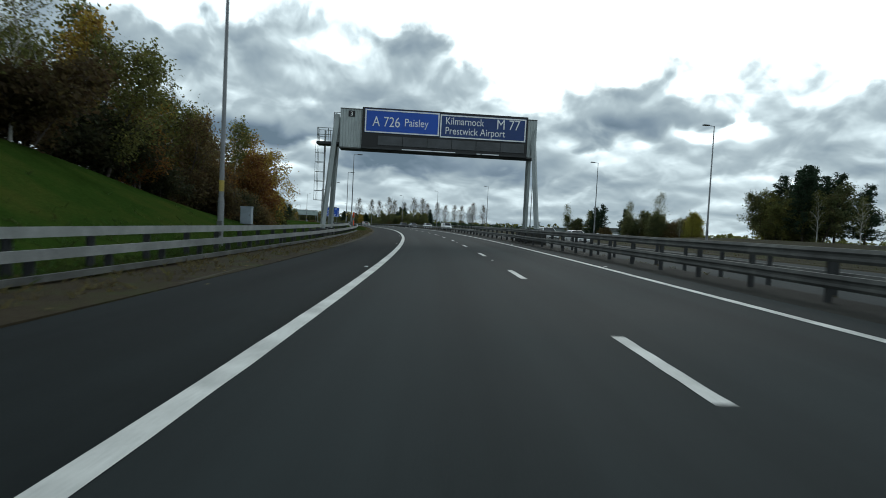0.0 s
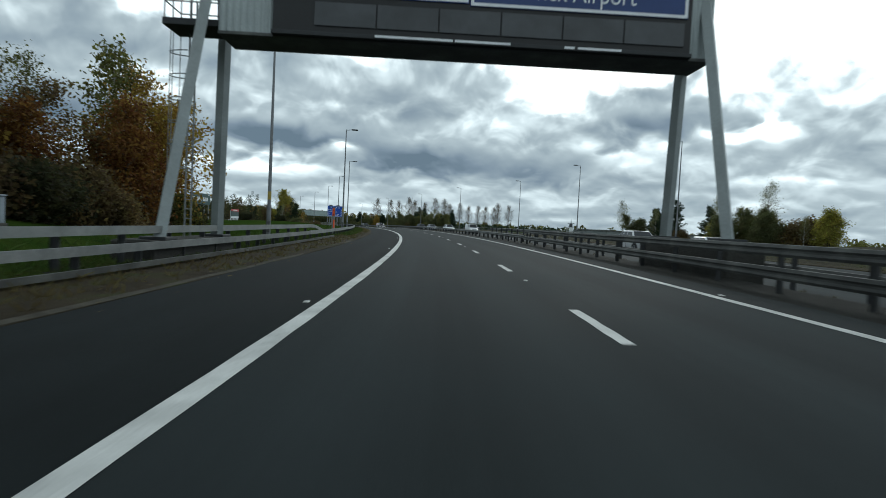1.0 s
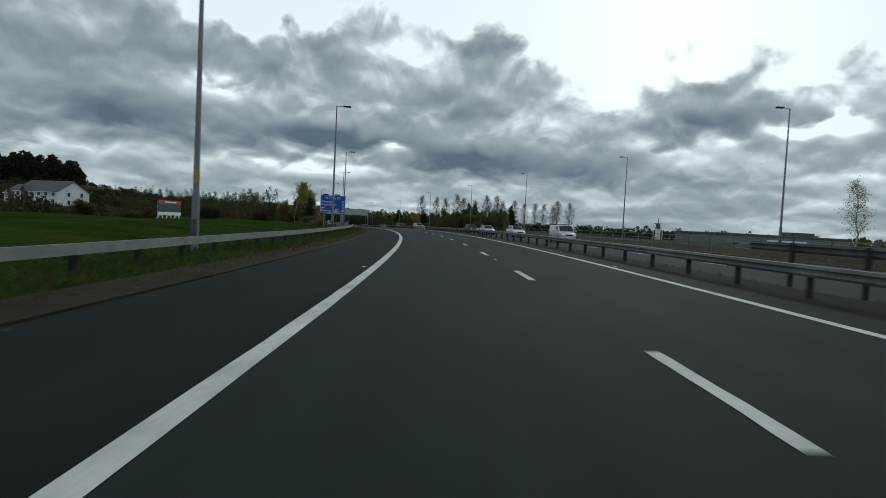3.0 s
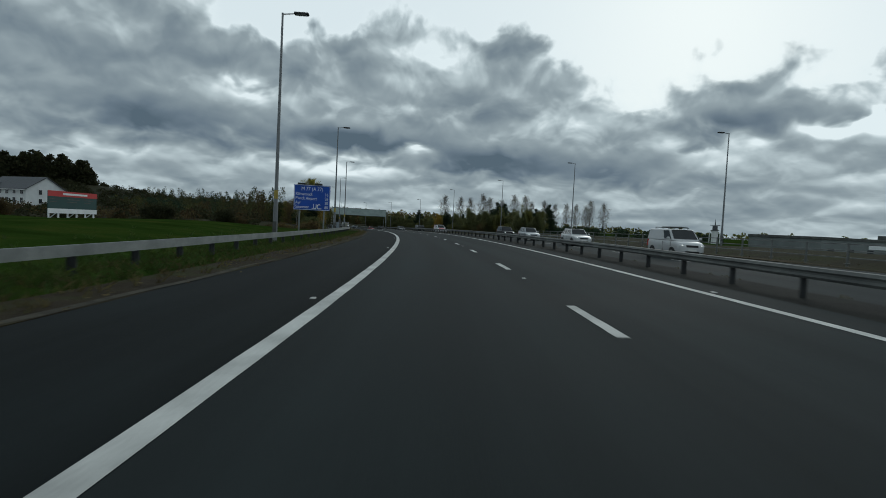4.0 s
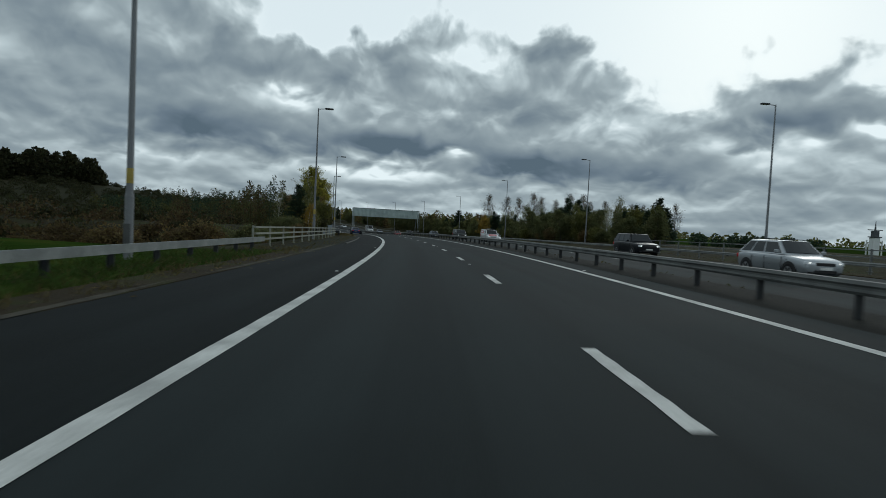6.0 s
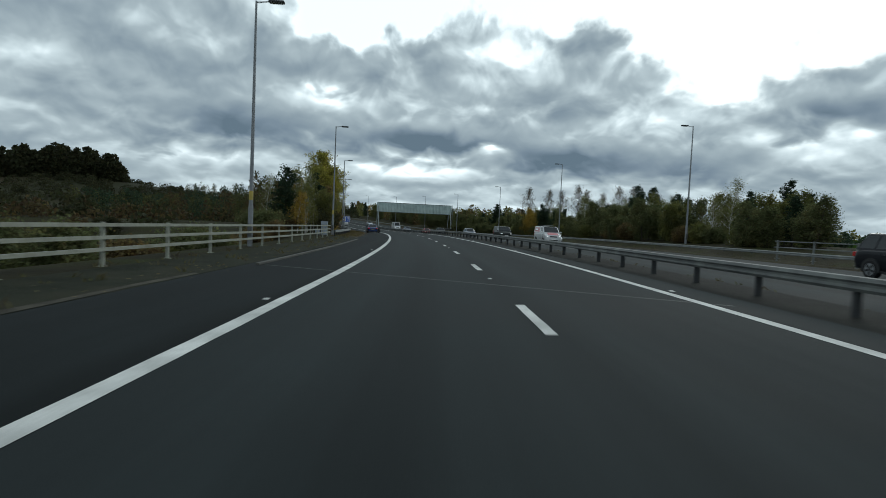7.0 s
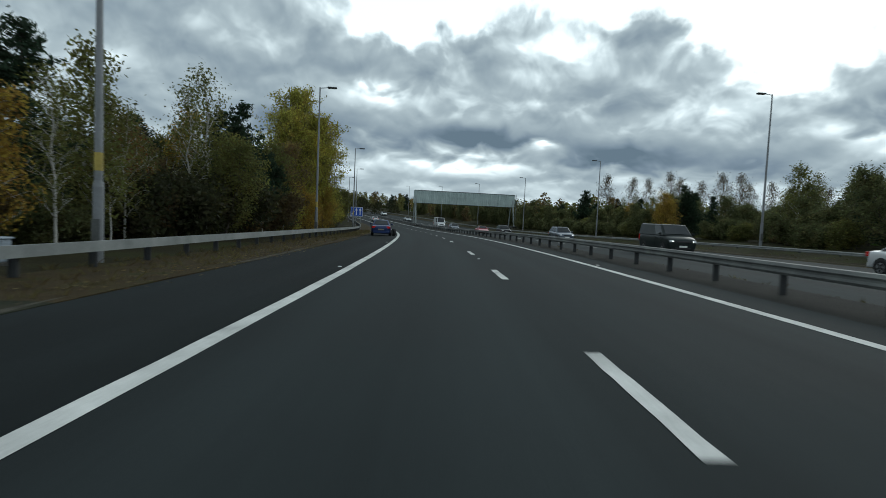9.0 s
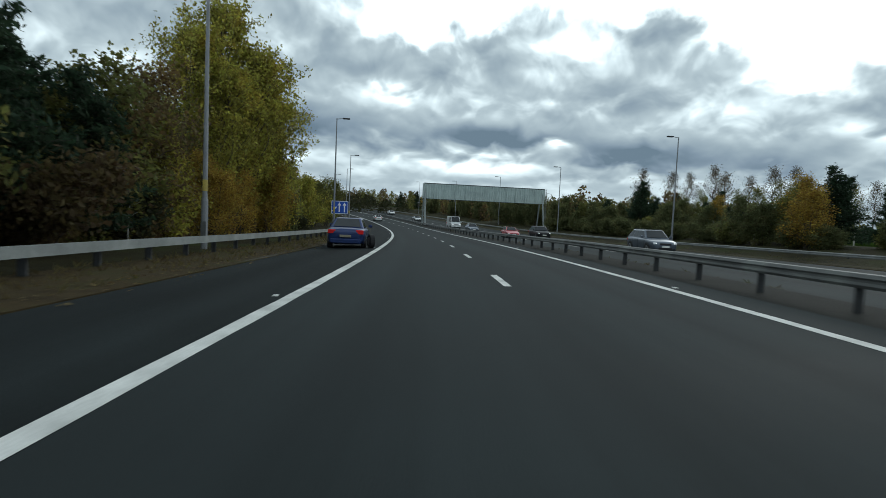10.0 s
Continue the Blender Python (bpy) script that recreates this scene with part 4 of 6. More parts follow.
def house(m, length, depth, eaves, ridge, storeys, label, brick_to=2.6, gablet=False):
    """A pitched-roof house: x along its length, y to its back, gables at both ends."""
    g = empty("house", m, label, "house", "new houses beyond the field")
    bm = bmesh.new()
    prof = [(0, 0), (depth, 0), (depth, eaves), (depth / 2, ridge), (0, eaves)]
    a = [bm.verts.new((0, y, z)) for y, z in prof]
    b = [bm.verts.new((length, y, z)) for y, z in prof]
    bm.faces.new(a[::-1])
    bm.faces.new(b)
    for i in range(5):
        if i not in (2, 3):
            bm.faces.new((a[i], a[(i + 1) % 5], b[(i + 1) % 5], b[i]))
    part("wall", bm, RENDER_WALL, g)
    part("brick_base", boxes((-0.04, length + 0.04, -0.04, depth + 0.04, -1.0, brick_to)), BRICK, g, "brown brick ground floor")
    over = 0.35
    k = (ridge - eaves) / (depth / 2)
    bm = bmesh.new()
    for y0, y1 in ((-over, depth / 2), (depth + over, depth / 2)):
        z0 = eaves - over * k
        for dz0, dz1 in ((0.0, 0.18),):
            v = [bm.verts.new(p) for p in ((-over, y0, z0 + dz0), (length + over, y0, z0 + dz0), (length + over, y1, ridge + dz0), (-over, y1, ridge + dz0), (-over, y0, z0 + dz1), (length + over, y0, z0 + dz1), (length + over, y1, ridge + dz1), (-over, y1, ridge + dz1))]
            for f in ((0, 1, 2, 3), (7, 6, 5, 4), (0, 4, 5, 1), (1, 5, 6, 2), (2, 6, 7, 3), (3, 7, 4, 0)):
                bm.faces.new([v[i] for i in f])
    bmesh.ops.recalc_face_normals(bm, faces=bm.faces)
    part("roof", bm, SLATE, g, "dark grey tiled roof")
    part("fascia", boxes((-over, length + over, -over - 0.03, -over + 0.02, eaves - over * k - 0.12, eaves - over * k + 0.06)), TRIM, g)

    def win(x, z, w, h, front=True):
        if front:
            f = part("window", boxes((x - w / 2 - 0.07, x + w / 2 + 0.07, -0.1, 0.02, z - 0.07, z + h + 0.07)), TRIM, g)
            for i in (0, 1):
                part("pane", boxes((x - w / 2 + i * (w / 2 + 0.02), x + i * w / 2 - (0.02 if not i else 0), -0.112, -0.101, z, z + h)), WINDOW, f)
        else:
            f = part("window", boxes((length - 0.02, length + 0.1, x - w / 2 - 0.07, x + w / 2 + 0.07, z - 0.07, z + h + 0.07)), TRIM, g)
            part("pane", boxes((length + 0.101, length + 0.112, x - w / 2, x + w / 2, z, z + h)), WINDOW, f)

    step = eaves / storeys
    n = max(2, int(length / 2.6))
    for st in range(storeys):
        for i in range(n):
            win(length * (i + 0.5) / n, 0.95 + st * step, 1.05, 1.25)
        for y in ((depth * 0.35, depth * 0.75) if st else (depth * 0.6,)):
            win(y, 0.95 + st * step, 0.75, 1.1, False)
    if gablet:
        bm = bmesh.new()
        x0, w = length * 0.2, 2.2
        box(bm, x0, x0 + w, -0.5, 0.05, -1, eaves)
        v = [bm.verts.new(p) for p in ((x0 - 0.2, -0.6, eaves - 0.1), (x0 + w + 0.2, -0.6, eaves - 0.1), (x0 + w / 2, -0.6, eaves + 1.3), (x0 + w / 2, depth * 0.4, eaves + 1.3), (x0 - 0.2, depth * 0.4, eaves - 0.1), (x0 + w + 0.2, depth * 0.4, eaves - 0.1))]
        bm.faces.new((v[0], v[1], v[2]))
        part("bay", bm, BRICK, g, "projecting brick bay")
        bm = bmesh.new()
        v = [bm.verts.new(p) for p in ((x0 - 0.3, -0.8, eaves - 0.2), (x0 + w + 0.3, -0.8, eaves - 0.2), (x0 + w / 2, -0.8, eaves + 1.45), (x0 + w / 2, depth * 0.45, eaves + 1.45), (x0 - 0.3, depth * 0.45, eaves - 0.2), (x0 + w + 0.3, depth * 0.45, eaves - 0.2))]
        bm.faces.new((v[0], v[2], v[3], v[4]))
        bm.faces.new((v[1], v[5], v[3], v[2]))
        part("bay_roof", bm, SLATE, g)
    part("door", boxes((length * 0.62, length * 0.62 + 1.0, -0.12, -0.05, -0.1, 2.1)), TRIM, g, "pale front door")
    return g


def facing(x, y, z, yaw):
    return Matrix.Translation((x, y, z)) @ Matrix.Rotation(radians(yaw), 4, "Z")


house(facing(-145.5, 213.5, -1.7, -12), 17, 9.5, 6.6, 9.6, 3, "three-storey white rendered house with a brown brick base and grey roof", gablet=True)
house(facing(-167, 231, -1.7, -14), 14, 9, 6.2, 9.0, 3, "white rendered house block with a grey pitched roof", gablet=True)
house(facing(-168, 205, -1.7, 6), 12, 8.5, 5.0, 7.8, 2, "white rendered semi-detached house with a slate-grey roof")
house(facing(-178, 190, -1.7, 14), 10, 8, 5.0, 7.8, 2, "brown and white new house with a grey roof")
house(facing(-157, 180, -1.7, 30), 9, 8, 4.8, 7.6, 2, "small white and brick house with a grey roof")

# ---- vehicles ----
TYRE = material("tyre_rubber", (0.012, 0.012, 0.013), 0.85, vary=0.2, bump=0.1)
RIM = material("alloy_rim", (0.35, 0.36, 0.37), 0.35, metal=0.8, vary=0.1, bump=0.02)
CAR_GLASS = material("car_glass", (0.01, 0.012, 0.014), 0.06, vary=0.1, bump=0.0, spec=0.5)
CAR_BLACK = material("black_trim", (0.015, 0.015, 0.016), 0.55, vary=0.15, bump=0.03)
HEAD_GLASS = material("headlamp_glass", (0.7, 0.72, 0.74), 0.15, vary=0.05, bump=0.0, spec=0.7)
TAIL_RED = material("tail_lamp_red", (0.5, 0.01, 0.01), 0.2, vary=0.08, bump=0.0)
PLATE = material("plate_yellow", (0.22, 0.2, 0.15), 0.5, vary=0.05, bump=0.0)
PLATE_W = material("plate_white", (0.7, 0.7, 0.68), 0.5, vary=0.05, bump=0.0)
LIT = bpy.data.materials.new("lit_headlamp")
LIT.use_nodes = True
LIT.node_tree.nodes["Principled BSDF"].inputs["Emission Color"].default_value = (1, 0.97, 0.9, 1)
LIT.node_tree.nodes["Principled BSDF"].inputs["Emission Strength"].default_value = 1.5


def paint(name, c, metal=0.0, gloss=0.5):
    return material(name, c, 0.32, metal=metal, vary=0.06, scale=1.5, fine=30, bump=0.0, spec=gloss, coat=gloss)


CARS = {
    # low: stations of the lower body, front to back (y, sill, top, half width); glass: y of windscreen foot, roof front, roof back, rear foot;
    # belt and roof heights, half widths at belt and roof; wheels: y of both axles and the radius
    "saloon": dict(low=[(2.3, 0.36, 0.58, 0.60), (2.2, 0.24, 0.70, 0.79), (1.75, 0.2, 0.82, 0.87), (1.0, 0.18, 0.92, 0.89), (0.0, 0.18, 0.94, 0.9), (-1.0, 0.18, 0.96, 0.9), (-1.75, 0.2, 0.98, 0.88), (-2.15, 0.26, 0.96, 0.82), (-2.28, 0.38, 0.86, 0.68)],
                   glass=(1.02, 0.28, -0.95, -1.72), belt=0.93, roof=1.43, wide=(0.82, 0.60), wheels=(1.4, -1.35, 0.315)),
    "suv": dict(low=[(2.3, 0.42, 0.74, 0.66), (2.2, 0.3, 0.90, 0.86), (1.7, 0.26, 1.0, 0.93), (1.0, 0.25, 1.07, 0.94), (0.0, 0.25, 1.08, 0.94), (-1.2, 0.25, 1.1, 0.94), (-2.0, 0.28, 1.1, 0.91), (-2.25, 0.36, 1.02, 0.84), (-2.32, 0.44, 0.86, 0.74)],
                glass=(1.05, 0.36, -1.55, -2.18), belt=1.07, roof=1.64, wide=(0.87, 0.66), wheels=(1.42, -1.42, 0.36)),
    "offroad": dict(low=[(2.42, 0.46, 0.86, 0.76), (2.36, 0.32, 1.0, 0.92), (1.8, 0.28, 1.1, 0.98), (1.1, 0.28, 1.15, 0.99), (0.0, 0.28, 1.17, 0.99), (-1.4, 0.28, 1.18, 0.99), (-2.2, 0.3, 1.18, 0.96), (-2.42, 0.4, 1.1, 0.9), (-2.48, 0.48, 0.95, 0.82)],
                    glass=(1.12, 0.5, -1.95, -2.38), belt=1.15, roof=1.8, wide=(0.92, 0.74), wheels=(1.46, -1.46, 0.38)),
    "van": dict(low=[(2.2, 0.4, 0.78, 0.66), (2.1, 0.3, 0.95, 0.83), (1.7, 0.25, 1.08, 0.89), (1.25, 0.24, 1.15, 0.9), (0.0, 0.24, 1.16, 0.9), (-1.2, 0.24, 1.16, 0.9), (-2.1, 0.26, 1.16, 0.89), (-2.2, 0.34, 1.12, 0.86)],
                glass=(1.4, 0.72, -2.1, -2.19), belt=1.15, roof=1.82, wide=(0.885, 0.78), wheels=(1.36, -1.36, 0.32)),
    "tallvan": dict(low=[(2.42, 0.42, 0.86, 0.74), (2.34, 0.32, 1.02, 0.92), (1.95, 0.27, 1.18, 0.96), (1.5, 0.26, 1.26, 0.97), (0.0, 0.25, 1.27, 0.97), (-1.4, 0.25, 1.27, 0.97), (-2.3, 0.27, 1.27, 0.96), (-2.4, 0.36, 1.2, 0.93)],
                    glass=(1.68, 0.86, -2.3, -2.39), belt=1.26, roof=1.96, wide=(0.955, 0.84), wheels=(1.5, -1.4, 0.34)),
    "highvan": dict(low=[(2.72, 0.42, 0.86, 0.78), (2.64, 0.32, 1.05, 0.96), (2.25, 0.27, 1.22, 1.0), (1.8, 0.26, 1.3, 1.01), (0.0, 0.25, 1.3, 1.01), (-1.6, 0.25, 1.3, 1.01), (-2.7, 0.27, 1.3, 1.0), (-2.8, 0.36, 1.2, 0.96)],
                    glass=(1.98, 1.16, -2.7, -2.79), belt=1.29, roof=2.5, wide=(0.995, 0.88), wheels=(1.7, -1.6, 0.35)),
}


def lower_body(spec):
    """The body below the windows: one closed skin with tucked sills, a shoulder and a crowned top."""
    bm = bmesh.new()
    rings = []
    for y, sill, top, w in spec["low"]:
        mid = sill + (top - sill) * 0.52
        half = [(w * 0.80, sill), (w * 0.95, sill + 0.07), (w * 0.985, mid - 0.08), (w, mid), (w * 0.985, top - 0.09), (w * 0.93, top - 0.015), (w * 0.55, top + 0.015), (0, top + 0.03)]
        rings.append([bm.verts.new((x, y, z)) for x, z in half] + [bm.verts.new((-x, y, z)) for x, z in half[-2::-1]])
    for p, q in zip(rings, rings[1:]):
        for i in range(len(p)):
            j = (i + 1) % len(p)
            bm.faces.new((p[i], q[i], q[j], p[j]))
    bm.faces.new(rings[0])
    bm.faces.new(rings[-1][::-1])
    bmesh.ops.recalc_face_normals(bm, faces=bm.faces)
    return bm


def cabin_corners(spec):
    ws, rf, rr, rb = spec["glass"]
    wb, wr = spec["wide"]
    zb, zr = spec["belt"] - 0.02, spec["roof"]
    return [[Vector((k * wb, ws, zb)), Vector((k * wr, rf, zr)), Vector((k * wr, rr, zr)), Vector((k * wb, rb, zb))] for k in (1, -1)]


def cabin(spec):
    """The painted shell of pillars and roof; the panes sit on its faces."""
    r, l = cabin_corners(spec)
    bm = bmesh.new()
    vr, vl = [bm.verts.new(p) for p in r], [bm.verts.new(p) for p in l]
    faces = [vr, vl[::-1]] + [(vr[i], vl[i], vl[(i + 1) % 4], vr[(i + 1) % 4]) for i in range(4)]
    for f in faces:
        bm.faces.new(f)
    bmesh.ops.recalc_face_normals(bm, faces=bm.faces)
    edges = [e for e in bm.edges if max(v.co.z for v in e.verts) > spec["belt"] + 0.1]
    bmesh.ops.bevel(bm, geom=edges, offset=0.075, segments=3, affect="EDGES", profile=0.5)
    return bm


def pane(p, q, r, t, u0, u1, v0, v1, out=0.008, bow=0.0):
    """A thin pane on the face p q r t (p to q along u below, t to r above), proud of it."""
    n = (q - p).cross(t - p).normalized()
    bm = bmesh.new()
    grid = []
    for iv in range(2):
        v = v0 + (v1 - v0) * iv
        grid.append([])
        for iu in range(5):
            u = u0 + (u1 - u0) * iu / 4
            a = p.lerp(q, u).lerp(t.lerp(r, u), v)
            grid[-1].append(bm.verts.new(a + n * (out + bow * (1 - (2 * u - 1) ** 2))))
    for iu in range(4):
        bm.faces.new((grid[0][iu], grid[0][iu + 1], grid[1][iu + 1], grid[1][iu]))
    made = bmesh.ops.extrude_face_region(bm, geom=list(bm.faces))
    bmesh.ops.translate(bm, vec=-n * 0.006, verts=[g for g in made["geom"] if isinstance(g, bmesh.types.BMVert)])
    bmesh.ops.recalc_face_normals(bm, faces=bm.faces)
    return bm


def arch(spec, y, r, sgn):
    """The dark mouth of a wheel arch: an annulus that stops at the sill."""
    w = float(np.interp(-y, [-q[0] for q in spec["low"]], [q[3] for q in spec["low"]]))
    bm = bmesh.new()
    ring = []
    for i in range(15):
        t = math.pi * (-0.06 + 1.12 * i / 14)
        ring.append((y + math.cos(t) * (r + 0.075), r + math.sin(t) * (r + 0.075)))
    for x in (sgn * (w - 0.06), sgn * (w + 0.006)):
        bm.faces.new([bm.verts.new((x, a, max(0.2, z))) for a, z in ring])
    f0, f1 = list(bm.faces)
    for i in range(15):
        j = (i + 1) % 15
        bm.faces.new((f0.verts[i], f0.verts[j], f1.verts[j], f1.verts[i]))
    bmesh.ops.recalc_face_normals(bm, faces=bm.faces)
    return bm, w


def wheel_mesh(x0, x1, y, r):
    """A tyre with a rounded tread; x1 is the outer side."""
    bm = bmesh.new()
    d = 0.03 if x1 > x0 else -0.03
    tube(bm, (x0, y, r), (x1 - d, y, r), r, r, 24)
    tube(bm, (x1 - d, y, r), (x1, y, r), r, r - 0.03, 24)
    return bm


def vehicle(name, kind, m, colour, label, category, lit=False, roof_bars=False, panel_van=False, missing=False, stripe=None, roof_rails=False):
    g = empty(name, m, label, category, "vehicles on the motorway")
    spec = CARS[kind]
    low, belt, roof = spec["low"], spec["belt"], spec["roof"]
    front, back = low[0][0], low[-1][0]
    body = part("body", lower_body(spec), colour, g, soft=True)
    sub = body.modifiers.new("round", "SUBSURF")
    sub.levels = sub.render_levels = 2
    part("cabin", cabin(spec), colour, g, "painted pillars and roof", soft=False)
    (ra, rb, rc, rd), (la, lb, lc, ld) = cabin_corners(spec)
    # windscreen and rear window
    part("windscreen", pane(ra, la, lb, rb, 0.06, 0.94, 0.12, 0.93, bow=0.03), CAR_GLASS, g)
    if panel_van:
        part("rear_door_seam", pane(ld, rd, rc, lc, 0.49, 0.51, 0.0, 0.95, out=0.012), CAR_BLACK, g)
    else:
        part("rear_window", pane(ld, rd, rc, lc, 0.09, 0.91, 0.2, 0.9, bow=0.02), CAR_GLASS, g)
    # side windows between the pillars
    spans = ((0.04, 0.30),) if panel_van else ((0.05, 0.40), (0.43, 0.70), (0.73, 0.95))
    for u0, u1 in spans:
        part("side_window", pane(rd, ra, rb, rc, 1 - u1, 1 - u0, 0.10, 0.86), CAR_GLASS, g)
        part("side_window", pane(la, ld, lc, lb, u0, u1, 0.10, 0.86), CAR_GLASS, g)
    y1, y2, r = spec["wheels"]
    for y in (y1, y2):
        for sgn in (1, -1):
            bm, w = arch(spec, y, r, sgn)
            part("wheel_arch", bm, CAR_BLACK, g)
            if missing and sgn == 1 and y > 0:
                part("hub", tubes(((w - 0.25, y, r + 0.02), (w - 0.1, y, r + 0.02), 0.15), n=14), STEEL_DARK, g, "bare brake disc")
                continue
            wheel = part("wheel", wheel_mesh(sgn * (w - 0.2), sgn * (w + 0.014), y, r), TYRE, g)
            part("rim", tubes(((sgn * w, y, r), (sgn * (w + 0.02), y, r), r * 0.64), n=18), RIM, wheel)
            part("hub_cap", tubes(((sgn * (w + 0.02), y, r), (sgn * (w + 0.032), y, r), r * 0.16), n=10), STEEL_DARK, wheel)
            spokes = bmesh.new()
            for i in range(5):
                t = 2 * math.pi * (i + 0.5) / 5
                box(spokes, 0, 0.006, -0.045, 0.045, r * 0.2, r * 0.58, m=Matrix.Translation((sgn * (w + 0.02) - (0.006 if sgn < 0 else 0), y, r)) @ Matrix.Rotation(t, 4, "X"))
            part("rim_gap", spokes, CAR_BLACK, wheel)
    # door seams, handles and sill
    w = low[4][3]
    doors = (spec["glass"][0] - 0.25, spec["glass"][0] - 1.3) if panel_van else (spec["glass"][0] - 0.1, spec["glass"][0] - 1.2, spec["glass"][0] - 2.1)
    for sgn in (1, -1):
        for y in doors:
            x0, x1 = sorted((sgn * (w * 0.95), sgn * (w + 0.002)))
            part("door_seam", boxes((x0, x1, y - 0.006, y + 0.006, low[4][1] + 0.14, belt - 0.12)), CAR_BLACK, g)
        for y in doors[1:]:
            x0, x1 = sorted((sgn * (w - 0.01), sgn * (w + 0.018)))
            part("door_handle", boxes((x0, x1, y + 0.06, y + 0.22, belt - 0.2, belt - 0.165), bevel=0.008), colour, g)
        x0, x1 = sorted((sgn * (w * 0.86), sgn * (w * 0.985)))
        part("sill", boxes((x0, x1, y2 + r + 0.1, y1 - r - 0.1, low[4][1] - 0.03, low[4][1] + 0.07), bevel=0.015), CAR_BLACK, g)
        xm = sgn * (spec["wide"][0] + 0.16)
        part("mirror", boxes((xm - 0.09, xm + 0.09, spec["glass"][0] - 0.32, spec["glass"][0] - 0.2, belt + 0.02, belt + 0.17), bevel=0.03), colour, g)
    # lamps, grille, bumpers and plates
    yn, _, zn, wn_ = low[1]
    for sgn in (1, -1):
        x0, x1 = sorted((sgn * wn_ * 0.54, sgn * wn_ * 0.95))
        part("headlight", boxes((x0, x1, yn - 0.12, yn + 0.035, zn - 0.2, zn - 0.06), bevel=0.03), HEAD_GLASS, g)
        if lit:
            part("lit_lamp", tubes(((sgn * wn_ * 0.72, yn, zn - 0.13), (sgn * wn_ * 0.72, yn + 0.05, zn - 0.13), 0.05), n=10), LIT, g, "lit headlamp bulb")
        yt, _, zt, wt_ = low[-2]
        tall_lamp = 0.42 if panel_van else 0.17
        x0, x1 = sorted((sgn * wt_ * (0.84 if panel_van else 0.56), sgn * wt_ * 0.985))
        part("tail_light", boxes((x0, x1, yt - 0.1, yt + 0.08, zt - 0.08 - tall_lamp, zt - 0.06), bevel=0.02), TAIL_RED, g)
        x0, x1 = sorted((sgn * wn_ * 0.62, sgn * wn_ * 0.82))
        part("fog_lamp", boxes((x0, x1, yn - 0.02, yn + 0.06, low[1][1] + 0.08, low[1][1] + 0.15), bevel=0.015), CAR_BLACK, g)
    part("grille", boxes((-wn_ * 0.46, wn_ * 0.46, front - 0.08, front + 0.01, zn - 0.22, zn - 0.09), bevel=0.02), CAR_BLACK, g)
    part("air_intake", boxes((-wn_ * 0.55, wn_ * 0.55, front - 0.1, front + 0.012, low[0][1] - 0.04, low[0][1] + 0.09), bevel=0.02), CAR_BLACK, g)
    part("rear_bumper", boxes((-low[-2][3] * 0.84, low[-2][3] * 0.84, back - 0.03, back + 0.14, low[-1][1] - 0.1, low[-1][1] + 0.1), bevel=0.03), CAR_BLACK if panel_van else colour, g)
    part("number_plate", boxes((-0.26, 0.26, front + 0.012, front + 0.026, low[0][1] + 0.1, low[0][1] + 0.21), bevel=0.003), PLATE_W, g)
    part("number_plate", boxes((-0.26, 0.26, back - 0.045, back - 0.031, low[-1][1] + 0.18, low[-1][1] + 0.29), bevel=0.003), PLATE, g)
    if roof_rails:
        for sgn in (1, -1):
            x = sgn * (spec["wide"][1] - 0.06)
            part("roof_rail", tubes(((x, spec["glass"][1] - 0.25, roof + 0.05), (x, spec["glass"][2] + 0.15, roof + 0.05), 0.018), ((x, spec["glass"][1] - 0.25, roof - 0.02), (x, spec["glass"][1] - 0.25, roof + 0.05), 0.018), ((x, spec["glass"][2] + 0.15, roof - 0.02), (x, spec["glass"][2] + 0.15, roof + 0.05), 0.018), n=6), STEEL_DARK, g)
    if roof_bars:
        for y in (-1.5, -0.5, 0.3):
            part("roof_bar", tubes(((-0.68, y, roof + 0.1), (0.68, y, roof + 0.1), 0.025), ((-0.64, y, roof - 0.04), (-0.64, y, roof + 0.1), 0.02), ((0.64, y, roof - 0.04), (0.64, y, roof + 0.1), 0.02), n=6), CAR_BLACK, g)
        ladder = part("roof_ladder", tubes(((-0.36, -1.9, roof + 0.15), (-0.36, 0.7, roof + 0.15), 0.028), ((0.02, -1.9, roof + 0.15), (0.02, 0.7, roof + 0.15), 0.028), n=6), STEEL, g)
        for i in range(9):
            part("rung", tubes(((-0.36, -1.8 + i * 0.3, roof + 0.15), (0.02, -1.8 + i * 0.3, roof + 0.15), 0.016), n=5), STEEL, ladder)
    if stripe:
        for p, q, r_, t, u0, u1 in ((rd, ra, rb, rc, 0.06, 0.62), (la, ld, lc, lb, 0.38, 0.94)):
            panel = part("side_panel", pane(p, q, r_, t, u0, u1, 0.14, 0.84, out=0.007), stripe, g, "red panel along the upper side")
            part("panel_mark", pane(p, q, r_, t, u0 + 0.08, u1 - 0.2, 0.42, 0.62, out=0.013), WHITE, panel)
        z0, z1 = low[2][2], low[3][2]
        bm = bmesh.new()
        for y, z in ((low[3][0] + 0.12, z1 + 0.035), (low[2][0], z0 + 0.045), (low[1][0] - 0.02, zn + 0.03)):
            for x in (-0.62, 0, 0.62):
                bm.verts.new((x, y, z + (0.012 if x == 0 else -0.01)))
        bm.verts.ensure_lookup_table()
        for i in range(2):
            for j in range(2):
                bm.faces.new([bm.verts[k] for k in (3 * i + j, 3 * i + j + 1, 3 * i + j + 4, 3 * i + j + 3)])
        part("bonnet_panel", bm, stripe, g, "red bonnet panel", soft=True)
    return g


